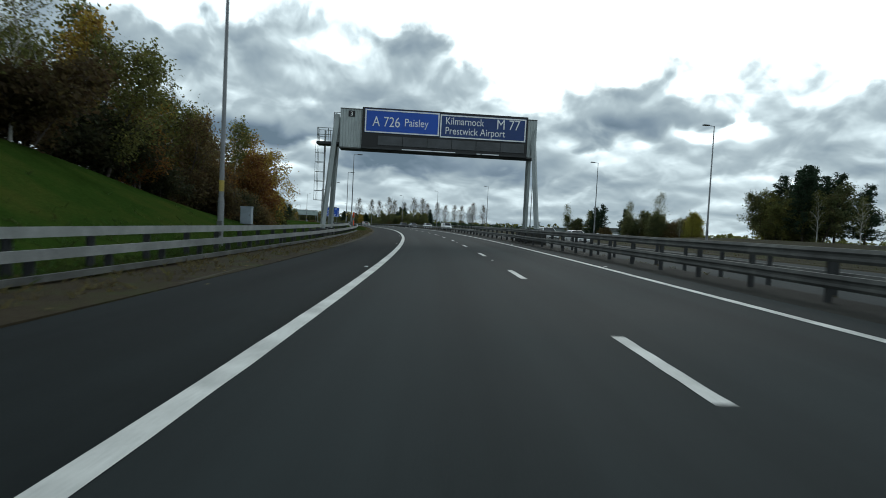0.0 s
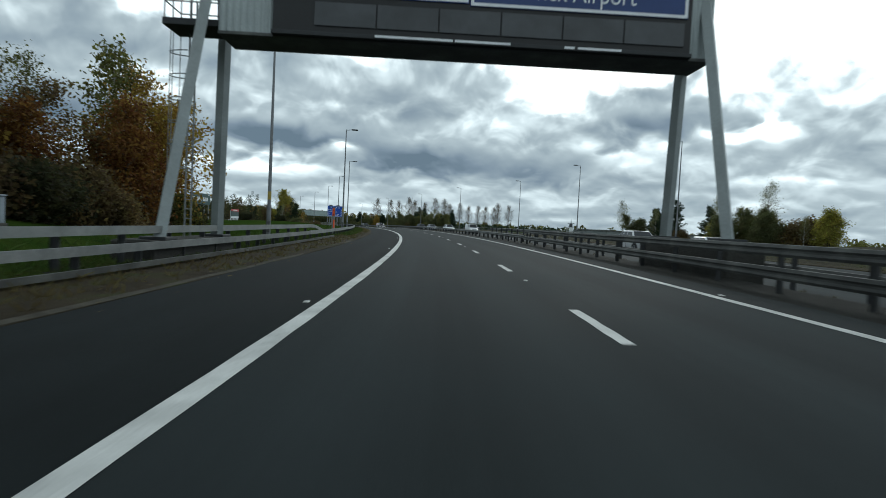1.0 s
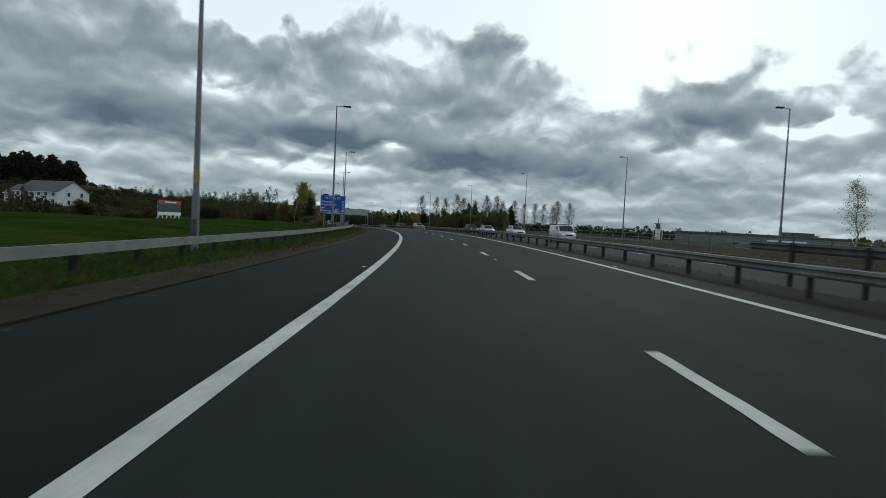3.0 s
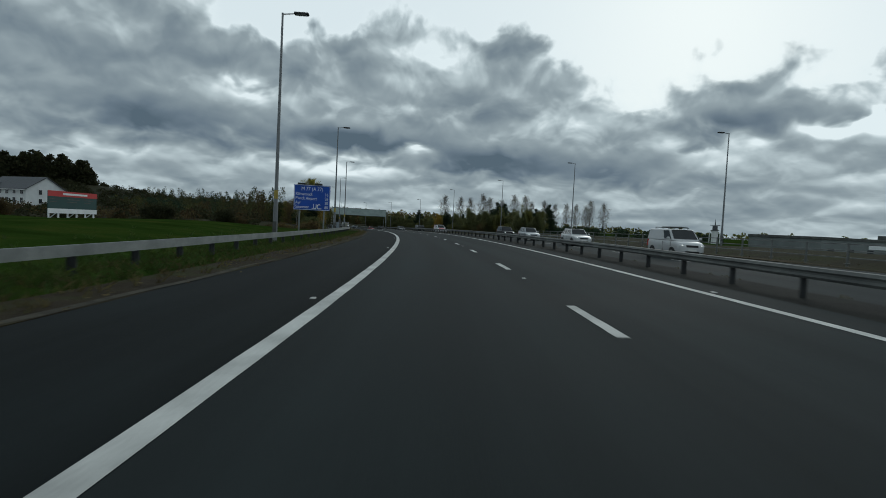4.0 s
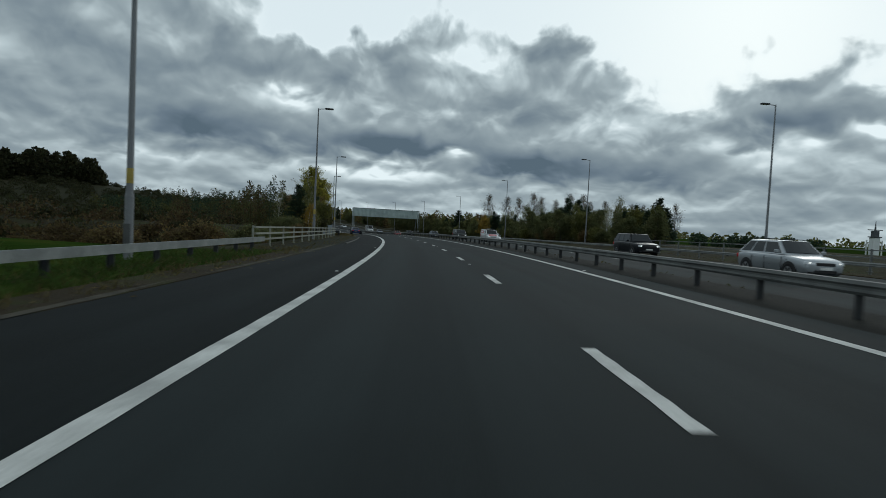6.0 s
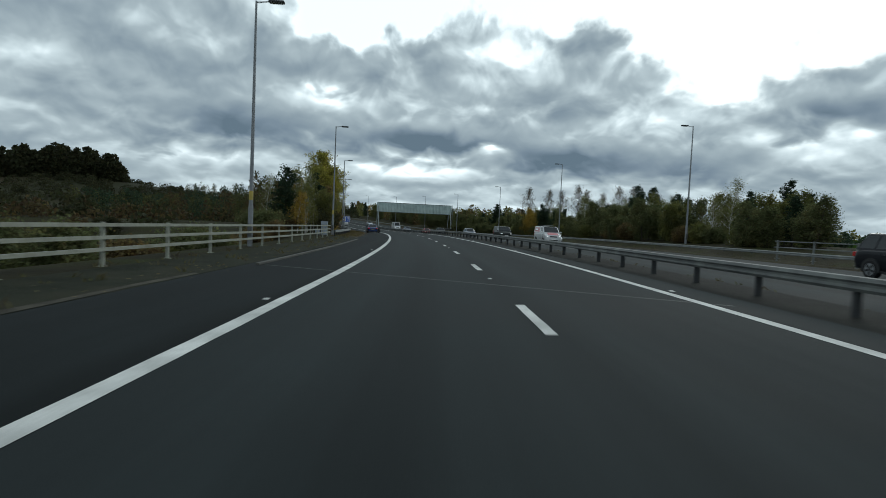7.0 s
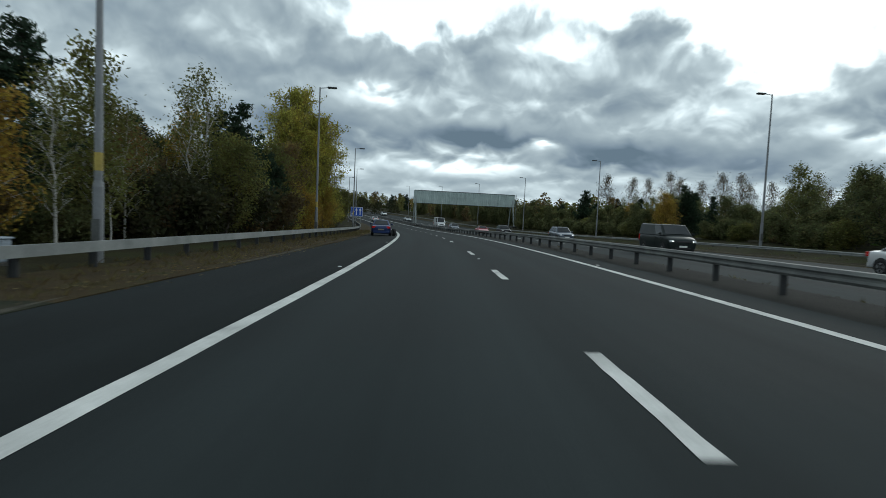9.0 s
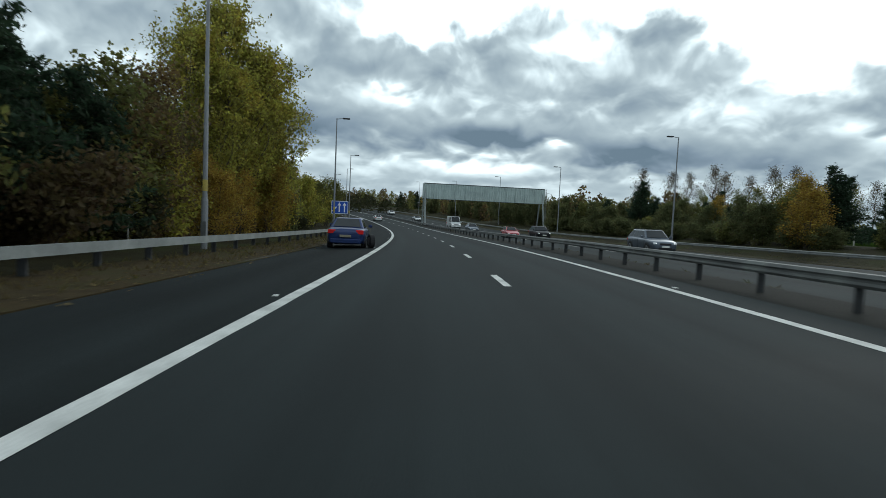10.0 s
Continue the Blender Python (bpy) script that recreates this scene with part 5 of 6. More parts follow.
WHITE_PAINT = paint("white_paint", (0.52, 0.53, 0.54))
BLUE_PAINT = paint("deep_blue_paint", (0.012, 0.028, 0.10), 0.2, 0.3)
BLACK_PAINT = paint("black_paint", (0.013, 0.014, 0.017), 0.0, 0.12)
DARK_PAINT = paint("dark_green_grey_paint", (0.016, 0.021, 0.02), 0.0, 0.12)
GREY_PAINT = paint("grey_paint", (0.10, 0.12, 0.15), 0.5)
RED_PAINT = paint("red_paint", (0.35, 0.03, 0.045))
SILVER_PAINT = paint("silver_paint", (0.38, 0.40, 0.42), 0.6)


def opp_at(s, o):
    return stand(s, o, OPP - 0.08 * (o - 12.0) / 11.3, 180)


vehicle("parked_car", "saloon", stand(267.8, -1.6, 0, 2), BLUE_PAINT, "dark blue saloon car stopped on the hard shoulder, one wheel off", "car", missing=True)
spare = empty("loose_wheel", stand(266.4, -0.42, 0.0, -60), "removed car wheel leaning beside the stopped car", "wheel")
wl_tyre = part("tyre", tubes(((0, -0.1, 0.32), (0.03, 0.1, 0.32), 0.32), n=24), TYRE, spare)
part("rim", tubes(((0, -0.115, 0.32), (0.0, -0.1, 0.32), 0.2), n=16), RIM, wl_tyre)

vehicle("van", "van", opp_at(130.9, 17.9), WHITE_PAINT, "small white panel van with roof bars on the opposite carriageway", "van", True, True, True)
vehicle("car", "suv", opp_at(150, 17.9), WHITE_PAINT, "white off-road estate car on the opposite carriageway", "car", True, roof_rails=True)
vehicle("car", "suv", opp_at(167, 18.0), SILVER_PAINT, "silver estate car with lit headlights on the opposite carriageway", "car", True, roof_rails=True)
vehicle("car", "offroad", opp_at(187.6, 20.6), BLACK_PAINT, "large black off-road car on the opposite carriageway", "car", True)
vehicle("van", "tallvan", opp_at(230.6, 18.2), WHITE_PAINT, "white van with red panels and a roof ladder, opposite carriageway", "van", True, True, True, stripe=RED_PAINT)
vehicle("car", "saloon", opp_at(236.0, 20.4), WHITE_PAINT, "white hatchback car beside a van on the opposite carriageway", "car", True)
vehicle("van", "tallvan", opp_at(253.2, 18.4), DARK_PAINT, "dark green-grey panel van on the opposite carriageway", "van", True, False, True)
vehicle("car", "suv", opp_at(278.5, 18.6), GREY_PAINT, "dark grey estate car with lit headlights on the opposite carriageway", "car", True, roof_rails=True)
vehicle("car", "suv", opp_at(311, 19.4), BLACK_PAINT, "black car with lit headlights on the opposite carriageway", "car", True)
vehicle("car", "saloon", opp_at(314, 16.2), RED_PAINT, "red hatchback car on the opposite carriageway", "car", True)
vehicle("van", "highvan", opp_at(351, 14.9), WHITE_PAINT, "tall white van on the opposite carriageway", "van", True, False, True)
vehicle("car", "saloon", opp_at(337, 15.4), GREY_PAINT, "grey car on the opposite carriageway", "car", True)
vehicle("car", "saloon", opp_at(392, 15.0), SILVER_PAINT, "silver car far along the opposite carriageway", "car", True)
vehicle("car", "saloon", opp_at(434, 18.0), WHITE_PAINT, "white car far along the opposite carriageway", "car", True)
vehicle("car", "saloon", stand(376, 1.85), WHITE_PAINT, "white hatchback car driving ahead in the lane", "car")
vehicle("car", "suv", opp_at(65.4, 18.0), WHITE_PAINT, "white people carrier behind the central barrier", "car", True)
vehicle("car", "saloon", opp_at(55.5, 18.0), WHITE_PAINT, "white hatchback car behind the central barrier", "car", True)

# ---- far buildings across the road ----
SHED = material("shed_grey", (0.16, 0.18, 0.18), 0.7, vary=0.15, scale=0.4, fine=8, bump=0.1)


def shed(m, length, depth, h):
    g = empty("retail_shed", m, "long low grey-green shed with a pale sign bar", "building")
    part("wall", boxes((0, length, 0, depth, -2, h), bevel=0.05), SHED, g)
    part("parapet", boxes((-0.15, length + 0.15, -0.15, depth + 0.15, h + 0.003, h + 0.6), bevel=0.04), STEEL_DULL, g)
    part("sign_bar", boxes((length * 0.3, length * 0.62, -0.08, -0.004, h * 0.55, h * 0.78)), WHITE, g, "pale sign bar")
    for i in range(8):
        x = length * (i + 0.5) / 8
        part("window", boxes((x - 0.9, x + 0.9, -0.05, -0.004, 0.4, 1.8)), WINDOW, g)
    part("roof_unit", boxes((length * 0.7, length * 0.85, depth * 0.3, depth * 0.6, h + 0.6, h + 1.7), bevel=0.05), STEEL_DULL, g)
    return g


shed(facing(50, 222, -1.5, 28), 46, 18, 3.6)


def tower(m):
    g = empty("white_tower", m, "slim white tower with a dark top and cross arm", "tower")
    part("shaft", boxes((-0.95, 0.95, -0.95, 0.95, -3, 5.2), bevel=0.06), RENDER_WALL, g)
    part("cornice", boxes((-1.25, 1.25, -1.25, 1.25, 5.203, 5.5), bevel=0.05), SLATE, g)
    part("lantern", boxes((-0.75, 0.75, -0.75, 0.75, 5.503, 7.2), bevel=0.05), SLATE, g, "dark slatted upper stage")
    part("cross_arm", boxes((-2.1, 2.1, -0.12, 0.12, 7.3, 7.55), bevel=0.03), SLATE, g)
    part("spire", tubes(((0, 0, 7.2), (0, 0, 10.2), 0.3, 0.05), n=6), SLATE, g)
    for sgn in (1, -1):
        part("post", boxes((sgn * 2.2 - 0.14, sgn * 2.2 + 0.14, -0.14, 0.14, -3, 4.4), bevel=0.03), RENDER_WALL, g)
    return g


tower(facing(51.5, 299, -0.5, 10) @ Matrix.Scale(0.82, 4))

# ---- trees ----
def leaf_material(name, a, b):
    m = material(name, a, 0.75, vary=0.2, scale=0.6, fine=8, bump=0.0, spec=0.2, tint=b, island=0.38)
    nt = m.node_tree
    bs = nt.nodes["Principled BSDF"]
    out = nt.nodes["Material Output"]
    glow = nt.nodes.new("ShaderNodeBsdfTranslucent")
    nt.links.new(bs.inputs["Base Color"].links[0].from_socket, glow.inputs["Color"])
    mix = nt.nodes.new("ShaderNodeMixShader")
    mix.inputs[0].default_value = 0.5
    nt.links.new(bs.outputs[0], mix.inputs[1])
    nt.links.new(glow.outputs[0], mix.inputs[2])
    nt.links.new(mix.outputs[0], out.inputs["Surface"])
    return m


LEAF_GOLD = leaf_material("golden_leaves", (0.27, 0.18, 0.035), (0.36, 0.235, 0.045))
LEAF_BROWN = leaf_material("brown_leaves", (0.115, 0.085, 0.038), (0.17, 0.11, 0.04))
LEAF_OLIVE = leaf_material("olive_leaves", (0.115, 0.12, 0.036), (0.18, 0.16, 0.042))
LEAF_GREEN = leaf_material("green_leaves", (0.25, 0.235, 0.045), (0.40, 0.325, 0.06))
NEEDLE = leaf_material("pine_needles", (0.028, 0.048, 0.026), (0.042, 0.062, 0.032))
LEAF_RUST = leaf_material("rust_leaves", (0.15, 0.07, 0.02), (0.2, 0.1, 0.025))
BARK = material("dark_bark", (0.06, 0.05, 0.04), 0.95, vary=0.3, scale=4, fine=30, bump=0.5)
BIRCH = material("birch_bark", (0.42, 0.41, 0.38), 0.85, vary=0.3, scale=5, fine=20, bump=0.3, tint=(0.15, 0.14, 0.12))
LEAF_PALE = leaf_material("pale_olive_leaves", (0.15, 0.155, 0.06), (0.21, 0.19, 0.07))
LEAF_MOSS = leaf_material("moss_green_leaves", (0.10, 0.112, 0.046), (0.155, 0.14, 0.055))
LEAF_BROWN_FAR = leaf_material("dark_brown_leaves", (0.034, 0.038, 0.017), (0.052, 0.044, 0.018))
LEAF_OLIVE_FAR = leaf_material("dull_olive_leaves", (0.062, 0.066, 0.024), (0.10, 0.09, 0.028))
LEAF_RUSSET_FAR = leaf_material("dull_russet_leaves", (0.07, 0.052, 0.024), (0.10, 0.066, 0.026))
TWIG = material("bare_twigs", (0.075, 0.06, 0.05), 0.95, vary=0.25, scale=2, fine=20, bump=0.2)


class Skin:
    """Gathers tubes and leaf quads as plain lists."""

    def __init__(self):
        self.v, self.f = [], []

    def limb(self, pts, r0, r1, n=5):
        base = len(self.v)
        k = len(pts)
        for i, p in enumerate(pts):
            d = (pts[min(i + 1, k - 1)] - pts[max(i - 1, 0)]).normalized()
            a = d.orthogonal().normalized()
            b = d.cross(a)
            r = r0 + (r1 - r0) * i / (k - 1)
            for j in range(n):
                t = 2 * math.pi * j / n
                self.v.append(p + (a * math.cos(t) + b * math.sin(t)) * r)
        for i in range(k - 1):
            for j in range(n):
                q = base + i * n
                self.f.append((q + j, q + (j + 1) % n, q + n + (j + 1) % n, q + n + j))

    def leaves(self, rng, centres, spread, size, aspect=0.6, droop=0.0):
        c = np.asarray(centres, dtype=float)
        n = len(c)
        c = c + rng.normal(0, 1, (n, 3)) * spread
        a = rng.normal(0, 1, (n, 3))
        a[:, 2] -= droop
        a /= np.linalg.norm(a, axis=1)[:, None]
        b = np.cross(a, rng.normal(0, 1, (n, 3)))
        b /= np.linalg.norm(b, axis=1)[:, None] + 1e-9
        s = size * rng.uniform(0.6, 1.35, (n, 1))
        a, b = a * s, b * s * aspect
        quad = np.stack([c - a, c - b * 0.9, c + a, c + b * 0.9], 1).reshape(-1, 3)
        base = len(self.v)
        self.v += [tuple(p) for p in quad]
        self.f += [(base + 4 * i, base + 4 * i + 1, base + 4 * i + 2, base + 4 * i + 3) for i in range(n)]


def tree(name, label, seed, h, r, base, leaf, bark, limbs=16, twigs=4, per=70, size=0.13, spread=0.34, trunk=0.13, rise=0.55, stems=1, lean=0.0, point=1.0, droop=0.0):
    """A tapered trunk, limbs, twigs and a crown of many small leaves round the twigs. base: share of the height that is bare."""
    rng = np.random.default_rng(seed)
    wood, crown = Skin(), Skin()
    for st in range(stems):
        off = Vector((rng.normal(0, 0.5) if stems > 1 else 0, rng.normal(0, 0.5) if stems > 1 else 0, -0.4))
        hh = h * (1 if st == 0 else rng.uniform(0.7, 0.95))
        path = [off]
        for i in range(1, 8):
            path.append(off + Vector((rng.normal(0, 0.05 * h * i / 7) * 0.5 + lean * hh * (i / 7) ** 2 + off.x * i * 0.2, rng.normal(0, 0.05 * h * i / 7) * 0.5 + off.y * i * 0.2, (hh + 0.4) * i / 7)))
        wood.limb(path, trunk, trunk * 0.12, 7)
        for i in range(limbs):
            t = base + (0.97 - base) * (i + rng.uniform(0, 0.8)) / limbs
            q = t * 7
            k = min(6, int(q))
            p = path[k].lerp(path[k + 1], q - k)
            u = (t - base) / (1 - base)
            length = r * (math.sin(math.pi * min(1, 0.22 + 0.78 * u ** 0.8)) ** 0.7 * (1 - u * 0.35 * point) + 0.12) * rng.uniform(0.7, 1.2)
            az = i * 2.4 + rng.uniform(-0.5, 0.5)
            up = rise * rng.uniform(0.6, 1.3)
            d = Vector((math.cos(az), math.sin(az), up)).normalized()
            tip = p + d * length + Vector((lean * length * 0.8, 0, -droop * length))
            mid = p.lerp(tip, 0.5) + Vector((0, 0, length * 0.09))
            wood.limb([p, mid, tip], trunk * 0.32 * (1 - u * 0.6), 0.012, 4)
            pts = []
            for j in range(twigs):
                a = p.lerp(tip, 0.35 + 0.65 * (j + 1) / twigs)
                e = a + Vector(rng.normal(0, 1, 3)) * length * 0.2 + Vector((lean * 0.5, 0, 0.15 * length * (rise > 0)))
                wood.limb([a, e], 0.016, 0.006, 3)
                pts += [a.lerp(e, x) for x in rng.uniform(0.1, 1.15, per)]
            if per:
                crown.leaves(rng, pts, spread, size, droop=droop)
    g = empty(name, Matrix.Identity(4), label, "tree", "roadside trees")
    mesh_object("trunk", wood.v, wood.f, bark, g, flat=False)
    if crown.v:
        mesh_object("crown", crown.v, crown.f, leaf, g)
    return g


def pine(name, label, seed, h, r, leaf):
    rng = np.random.default_rng(seed)
    wood, crown = Skin(), Skin()
    path = [Vector((rng.normal(0, 0.05) * i, rng.normal(0, 0.05) * i, -0.4 + (h + 0.4) * i / 6)) for i in range(7)]
    wood.limb(path, 0.15, 0.02, 7)
    z = h * 0.1
    while z < h * 0.98:
        u = z / h
        n = 6 if u < 0.85 else 4
        length = r * (1 - u) ** 0.62 * rng.uniform(0.75, 1.15) + 0.18
        for i in range(n):
            az = 2 * math.pi * (i + rng.uniform(0, 0.7)) / n
            L = length * rng.uniform(0.6, 1.15)
            q = u * (h) / (h + 0.4) * 6 + 0.3
            k = min(5, int(q))
            p = path[k].lerp(path[k + 1], min(1, q - k))
            tip = p + Vector((math.cos(az) * L, math.sin(az) * L, L * rng.uniform(0.05, 0.5)))
            wood.limb([p, tip], 0.035, 0.01, 3)
            pts = [p.lerp(tip, x) for x in rng.uniform(0.18, 1.06, int(26 + 34 * L))]
            crown.leaves(rng, pts, 0.13, 0.17, aspect=0.34, droop=-0.35)
        z += h * 0.052 * rng.uniform(0.8, 1.2)
    g = empty(name, Matrix.Identity(4), label, "tree", "roadside trees")
    mesh_object("trunk", wood.v, wood.f, BARK, g, flat=False)
    mesh_object("crown", crown.v, crown.f, leaf, g)
    return g


KINDS = {
    "gold": [tree("birch_tree", "slender birch tree with golden autumn leaves", 11, 9, 2.0, 0.14, LEAF_GOLD, BIRCH, limbs=20, per=36, rise=0.9, lean=0.06),
             tree("birch_tree", "birch tree with thinning yellow-brown leaves", 12, 10, 2.2, 0.18, LEAF_OLIVE, BIRCH, limbs=20, per=30, rise=0.9, lean=0.05)],
    "brown": [tree("autumn_tree", "broad tree with rusty brown autumn leaves", 21, 8, 2.7, 0.08, LEAF_BROWN, BARK, limbs=20, per=44, size=0.108, rise=0.6, stems=2),
              tree("autumn_tree", "dense tree with dull brown and green leaves", 22, 8.5, 2.6, 0.06, LEAF_OLIVE, BARK, limbs=22, per=66, size=0.108, rise=0.55, stems=2)],
    "olive": [tree("hedge_tree", "dense rounded tree with dull olive leaves", 24, 7.5, 2.7, 0.03, LEAF_OLIVE, BARK, limbs=24, per=66, rise=0.5, stems=3)],
    "gold_bush": [tree("autumn_tree", "bushy tree with dull gold autumn leaves", 25, 9, 2.9, 0.05, LEAF_GOLD, BARK, limbs=24, per=60, size=0.108, rise=0.7, stems=2)],
    "rust": [tree("autumn_tree", "bushy tree with rust-orange autumn leaves", 23, 7, 2.4, 0.04, LEAF_RUST, BARK, limbs=20, per=62, size=0.108, rise=0.6, stems=2)],
    "pine": [pine("pine_tree", "dark green pine tree with upswept branches", 31, 9, 2.5, NEEDLE), pine("pine_tree", "dense dark green young pine tree", 32, 8, 2.8, NEEDLE)],
    "poplar": [tree("poplar_tree", "tall poplar with wind-swept yellow-green leaves", 41, 15, 5.0, 0.06, LEAF_GREEN, BARK, limbs=44, twigs=7, per=50, size=0.115, rise=1.75, lean=0.07, trunk=0.2, stems=2, spread=0.22, point=0.55)],
    "shrub": [tree("shrub", "low tangled shrub with olive and brown leaves", 51, 3.2, 1.9, 0.02, LEAF_OLIVE, TWIG, limbs=12, per=62, rise=0.6, stems=3, trunk=0.05),
              tree("shrub", "low shrub with dull brown leaves", 52, 2.8, 2.0, 0.02, LEAF_BROWN, TWIG, limbs=12, per=60, rise=0.5, stems=3, trunk=0.05)],
    "pale": [tree("birch_tree", "slender birch tree with thin pale olive leaves", 13, 9, 1.9, 0.16, LEAF_PALE, BIRCH, limbs=24, twigs=6, per=22, size=0.085, rise=1.0, lean=0.05),
             tree("birch_tree", "tall birch with sparse yellow-green leaves", 14, 10, 2.0, 0.2, LEAF_PALE, BIRCH, limbs=24, twigs=6, per=18, size=0.085, rise=1.0, lean=0.04)],
    "dark_shrub": [tree("shrub", "low tangled shrub with dark russet leaves", 55, 3.2, 2.0, 0.02, LEAF_RUSSET_FAR, TWIG, limbs=12, per=56, rise=0.6, stems=3, trunk=0.05),
                   tree("shrub", "low scrubby bush with dark brown-green leaves", 56, 2.8, 2.1, 0.02, LEAF_BROWN_FAR, TWIG, limbs=12, per=60, rise=0.5, stems=3, trunk=0.05)],
    "sapling": [tree("birch_sapling", "thin leaning birch sapling with a pale stem", 57, 4.2, 0.9, 0.45, LEAF_OLIVE, BIRCH, limbs=8, twigs=3, per=12, rise=1.0, lean=0.12, trunk=0.045)],
    "moss_shrub": [tree("shrub", "dense low shrub with moss-green leaves", 53, 3.4, 2.0, 0.02, LEAF_MOSS, TWIG, limbs=14, per=66, rise=0.6, stems=3, trunk=0.05),
                   tree("shrub", "broad low shrub with dull green leaves", 54, 3.0, 2.2, 0.02, LEAF_MOSS, TWIG, limbs=14, per=66, rise=0.5, stems=3, trunk=0.05)],
    "moss": [tree("hedge_tree", "dense rounded tree with moss-green leaves", 26, 7.5, 2.8, 0.03, LEAF_MOSS, BARK, limbs=26, per=66, rise=0.5, stems=3)],
    "bare_poplar": [tree("bare_poplar", "tall poplar nearly bare of leaves", 61, 17, 4.0, 0.14, LEAF_RUSSET_FAR, TWIG, limbs=40, twigs=7, per=9, size=0.16, rise=1.1, trunk=0.22, spread=0.5)],
    "bare": [tree("bare_birch", "thin birch with few remaining leaves", 62, 9, 1.6, 0.2, LEAF_OLIVE, BIRCH, limbs=24, twigs=6, per=16, size=0.08, rise=1.1, lean=0.06, trunk=0.09)],
    "green": [tree("alder_tree", "rounded tree with dark green and yellow leaves", 71, 7, 2.6, 0.08, LEAF_GREEN, BARK, limbs=22, per=70, rise=0.55, stems=2)],
}
used = set()


def plant(kind, m, scale=1.0):
    """Stands one more tree of that kind at the pose m, turned and scaled by chance."""
    src = random.choice(KINDS[kind])
    m = m @ Matrix.Rotation(random.uniform(0, 6.28) if kind not in ("gold", "poplar") else random.uniform(-0.5, 0.5), 4, "Z") @ Matrix.Scale(scale, 4)
    if src.name not in used:
        used.add(src.name)
        src.matrix_basis = m
        return src
    t = copy_thing(src, m)
    t.matrix_basis = m
    return t


def wood_row(s0, s1, step, o0, o1, kinds, lo=0.8, hi=1.2):
    s = s0
    while s < s1:
        o = random.uniform(o0, o1)
        plant(random.choice(kinds), stand(s, o, ground(s, o) - 0.05), random.uniform(lo, hi))
        s += step * random.uniform(0.7, 1.3)


# the bank before the gantry
wood_row(4, 58, 4.6, -17.5, -15.0, ["brown", "gold", "brown", "rust", "bare"], 0.62, 0.84)
wood_row(0, 54, 6.0, -22, -18, ["gold", "bare", "bare", "gold", "bare"], 0.66, 0.86)
for s, o, kind, sc in ((60.0, -16.0, "gold_bush", 1.05), (57.5, -17.0, "gold", 1.05), (54.5, -15.0, "rust", 0.95), (61.0, -17.2, "gold_bush", 0.85)):
    plant(kind, stand(s, o, ground(s, o) - 0.05), sc)
wood_row(4, 44, 3.4, -17.5, -15.5, ["shrub", "dark_shrub", "dark_shrub"], 0.7, 1.1)
wood_row(30, 56, 2.8, -19.5, -17.0, ["brown", "gold", "bare", "brown", "rust"], 0.82, 1.02)
wood_row(44, 62, 2.4, -14.8, -13.0, ["shrub", "dark_shrub"], 0.6, 0.95)
# right of the opposite carriageway
for s, o, kind, sc in ((60, 47, "pine", 1.0), (63, 50, "pine", 1.15), (66, 49, "pine", 0.95), (61, 52, "pine", 1.05), (63, 50, "bare", 0.7), (58, 47, "bare", 0.65), (76, 56, "green", 0.8), (60, 55, "pine", 0.9), (62, 48.5, "pine", 1.1), (64.5, 47.5, "olive", 0.8), (61.5, 46, "olive", 0.7), (65, 52, "pine", 1.0), (61, 48.5, "moss", 0.85), (63.5, 47, "moss", 0.75), (66, 50.5, "moss", 0.8), (62.5, 50, "pine", 0.85), (64, 53, "pine", 0.95),
                       (124, 46, "pale", 0.72), (113, 46, "pine", 0.68), (117, 48, "pine", 0.62), (109, 45, "pine", 0.75), (105, 44, "pine", 0.72), (101, 47, "pine", 0.7), (97, 45, "pale", 0.75), (93, 47, "olive", 0.65), (89, 46, "pale", 0.8), (85, 48, "shrub", 1.1), (81, 47, "green", 0.6)):
    plant(kind, stand(s, o, ground(s, o) - 0.05), sc)
wood_row(84, 122, 3.4, 43, 50, ["moss_shrub", "green", "moss", "shrub", "pale"], 0.4, 0.62)
wood_row(34, 58, 4, 44, 56, ["pale", "moss", "pale", "bare", "moss_shrub"], 0.55, 0.8)
wood_row(213, 345, 2.8, 33, 36.5, ["moss_shrub", "moss_shrub", "shrub", "moss"], 0.45, 0.75)
wood_row(216, 262, 3.6, 35, 39, ["moss", "olive", "pine", "pine", "pale"], 0.5, 0.72)
wood_row(222, 262, 4.8, 40, 46, ["pine", "olive", "gold"], 0.65, 0.85)
wood_row(262, 345, 4.0, 36, 41, ["pine", "gold", "moss", "pine", "moss", "olive"], 0.5, 0.74)
wood_row(266, 340, 9.0, 50, 58, ["bare"], 0.8, 0.95)
wood_row(262, 345, 4.4, 43, 52, ["bare", "pine", "moss", "pine", "olive"], 0.6, 0.82)
for s, o, kind, sc in ((283, 35.5, "pine", 0.74), (281.5, 32.6, "gold_bush", 0.62), (320, 38, "pine", 1.0), (323, 39.5, "pine", 0.85), (262, 45.5, "pine", 1.05), (259, 47, "pine", 1.0), (265, 44, "moss", 0.9)):
    plant(kind, stand(s, o, ground(s, o) - 0.05), sc)
wood_row(345, 470, 5, 34, 42, ["moss", "gold", "pine", "moss", "brown"], 0.6, 0.9)
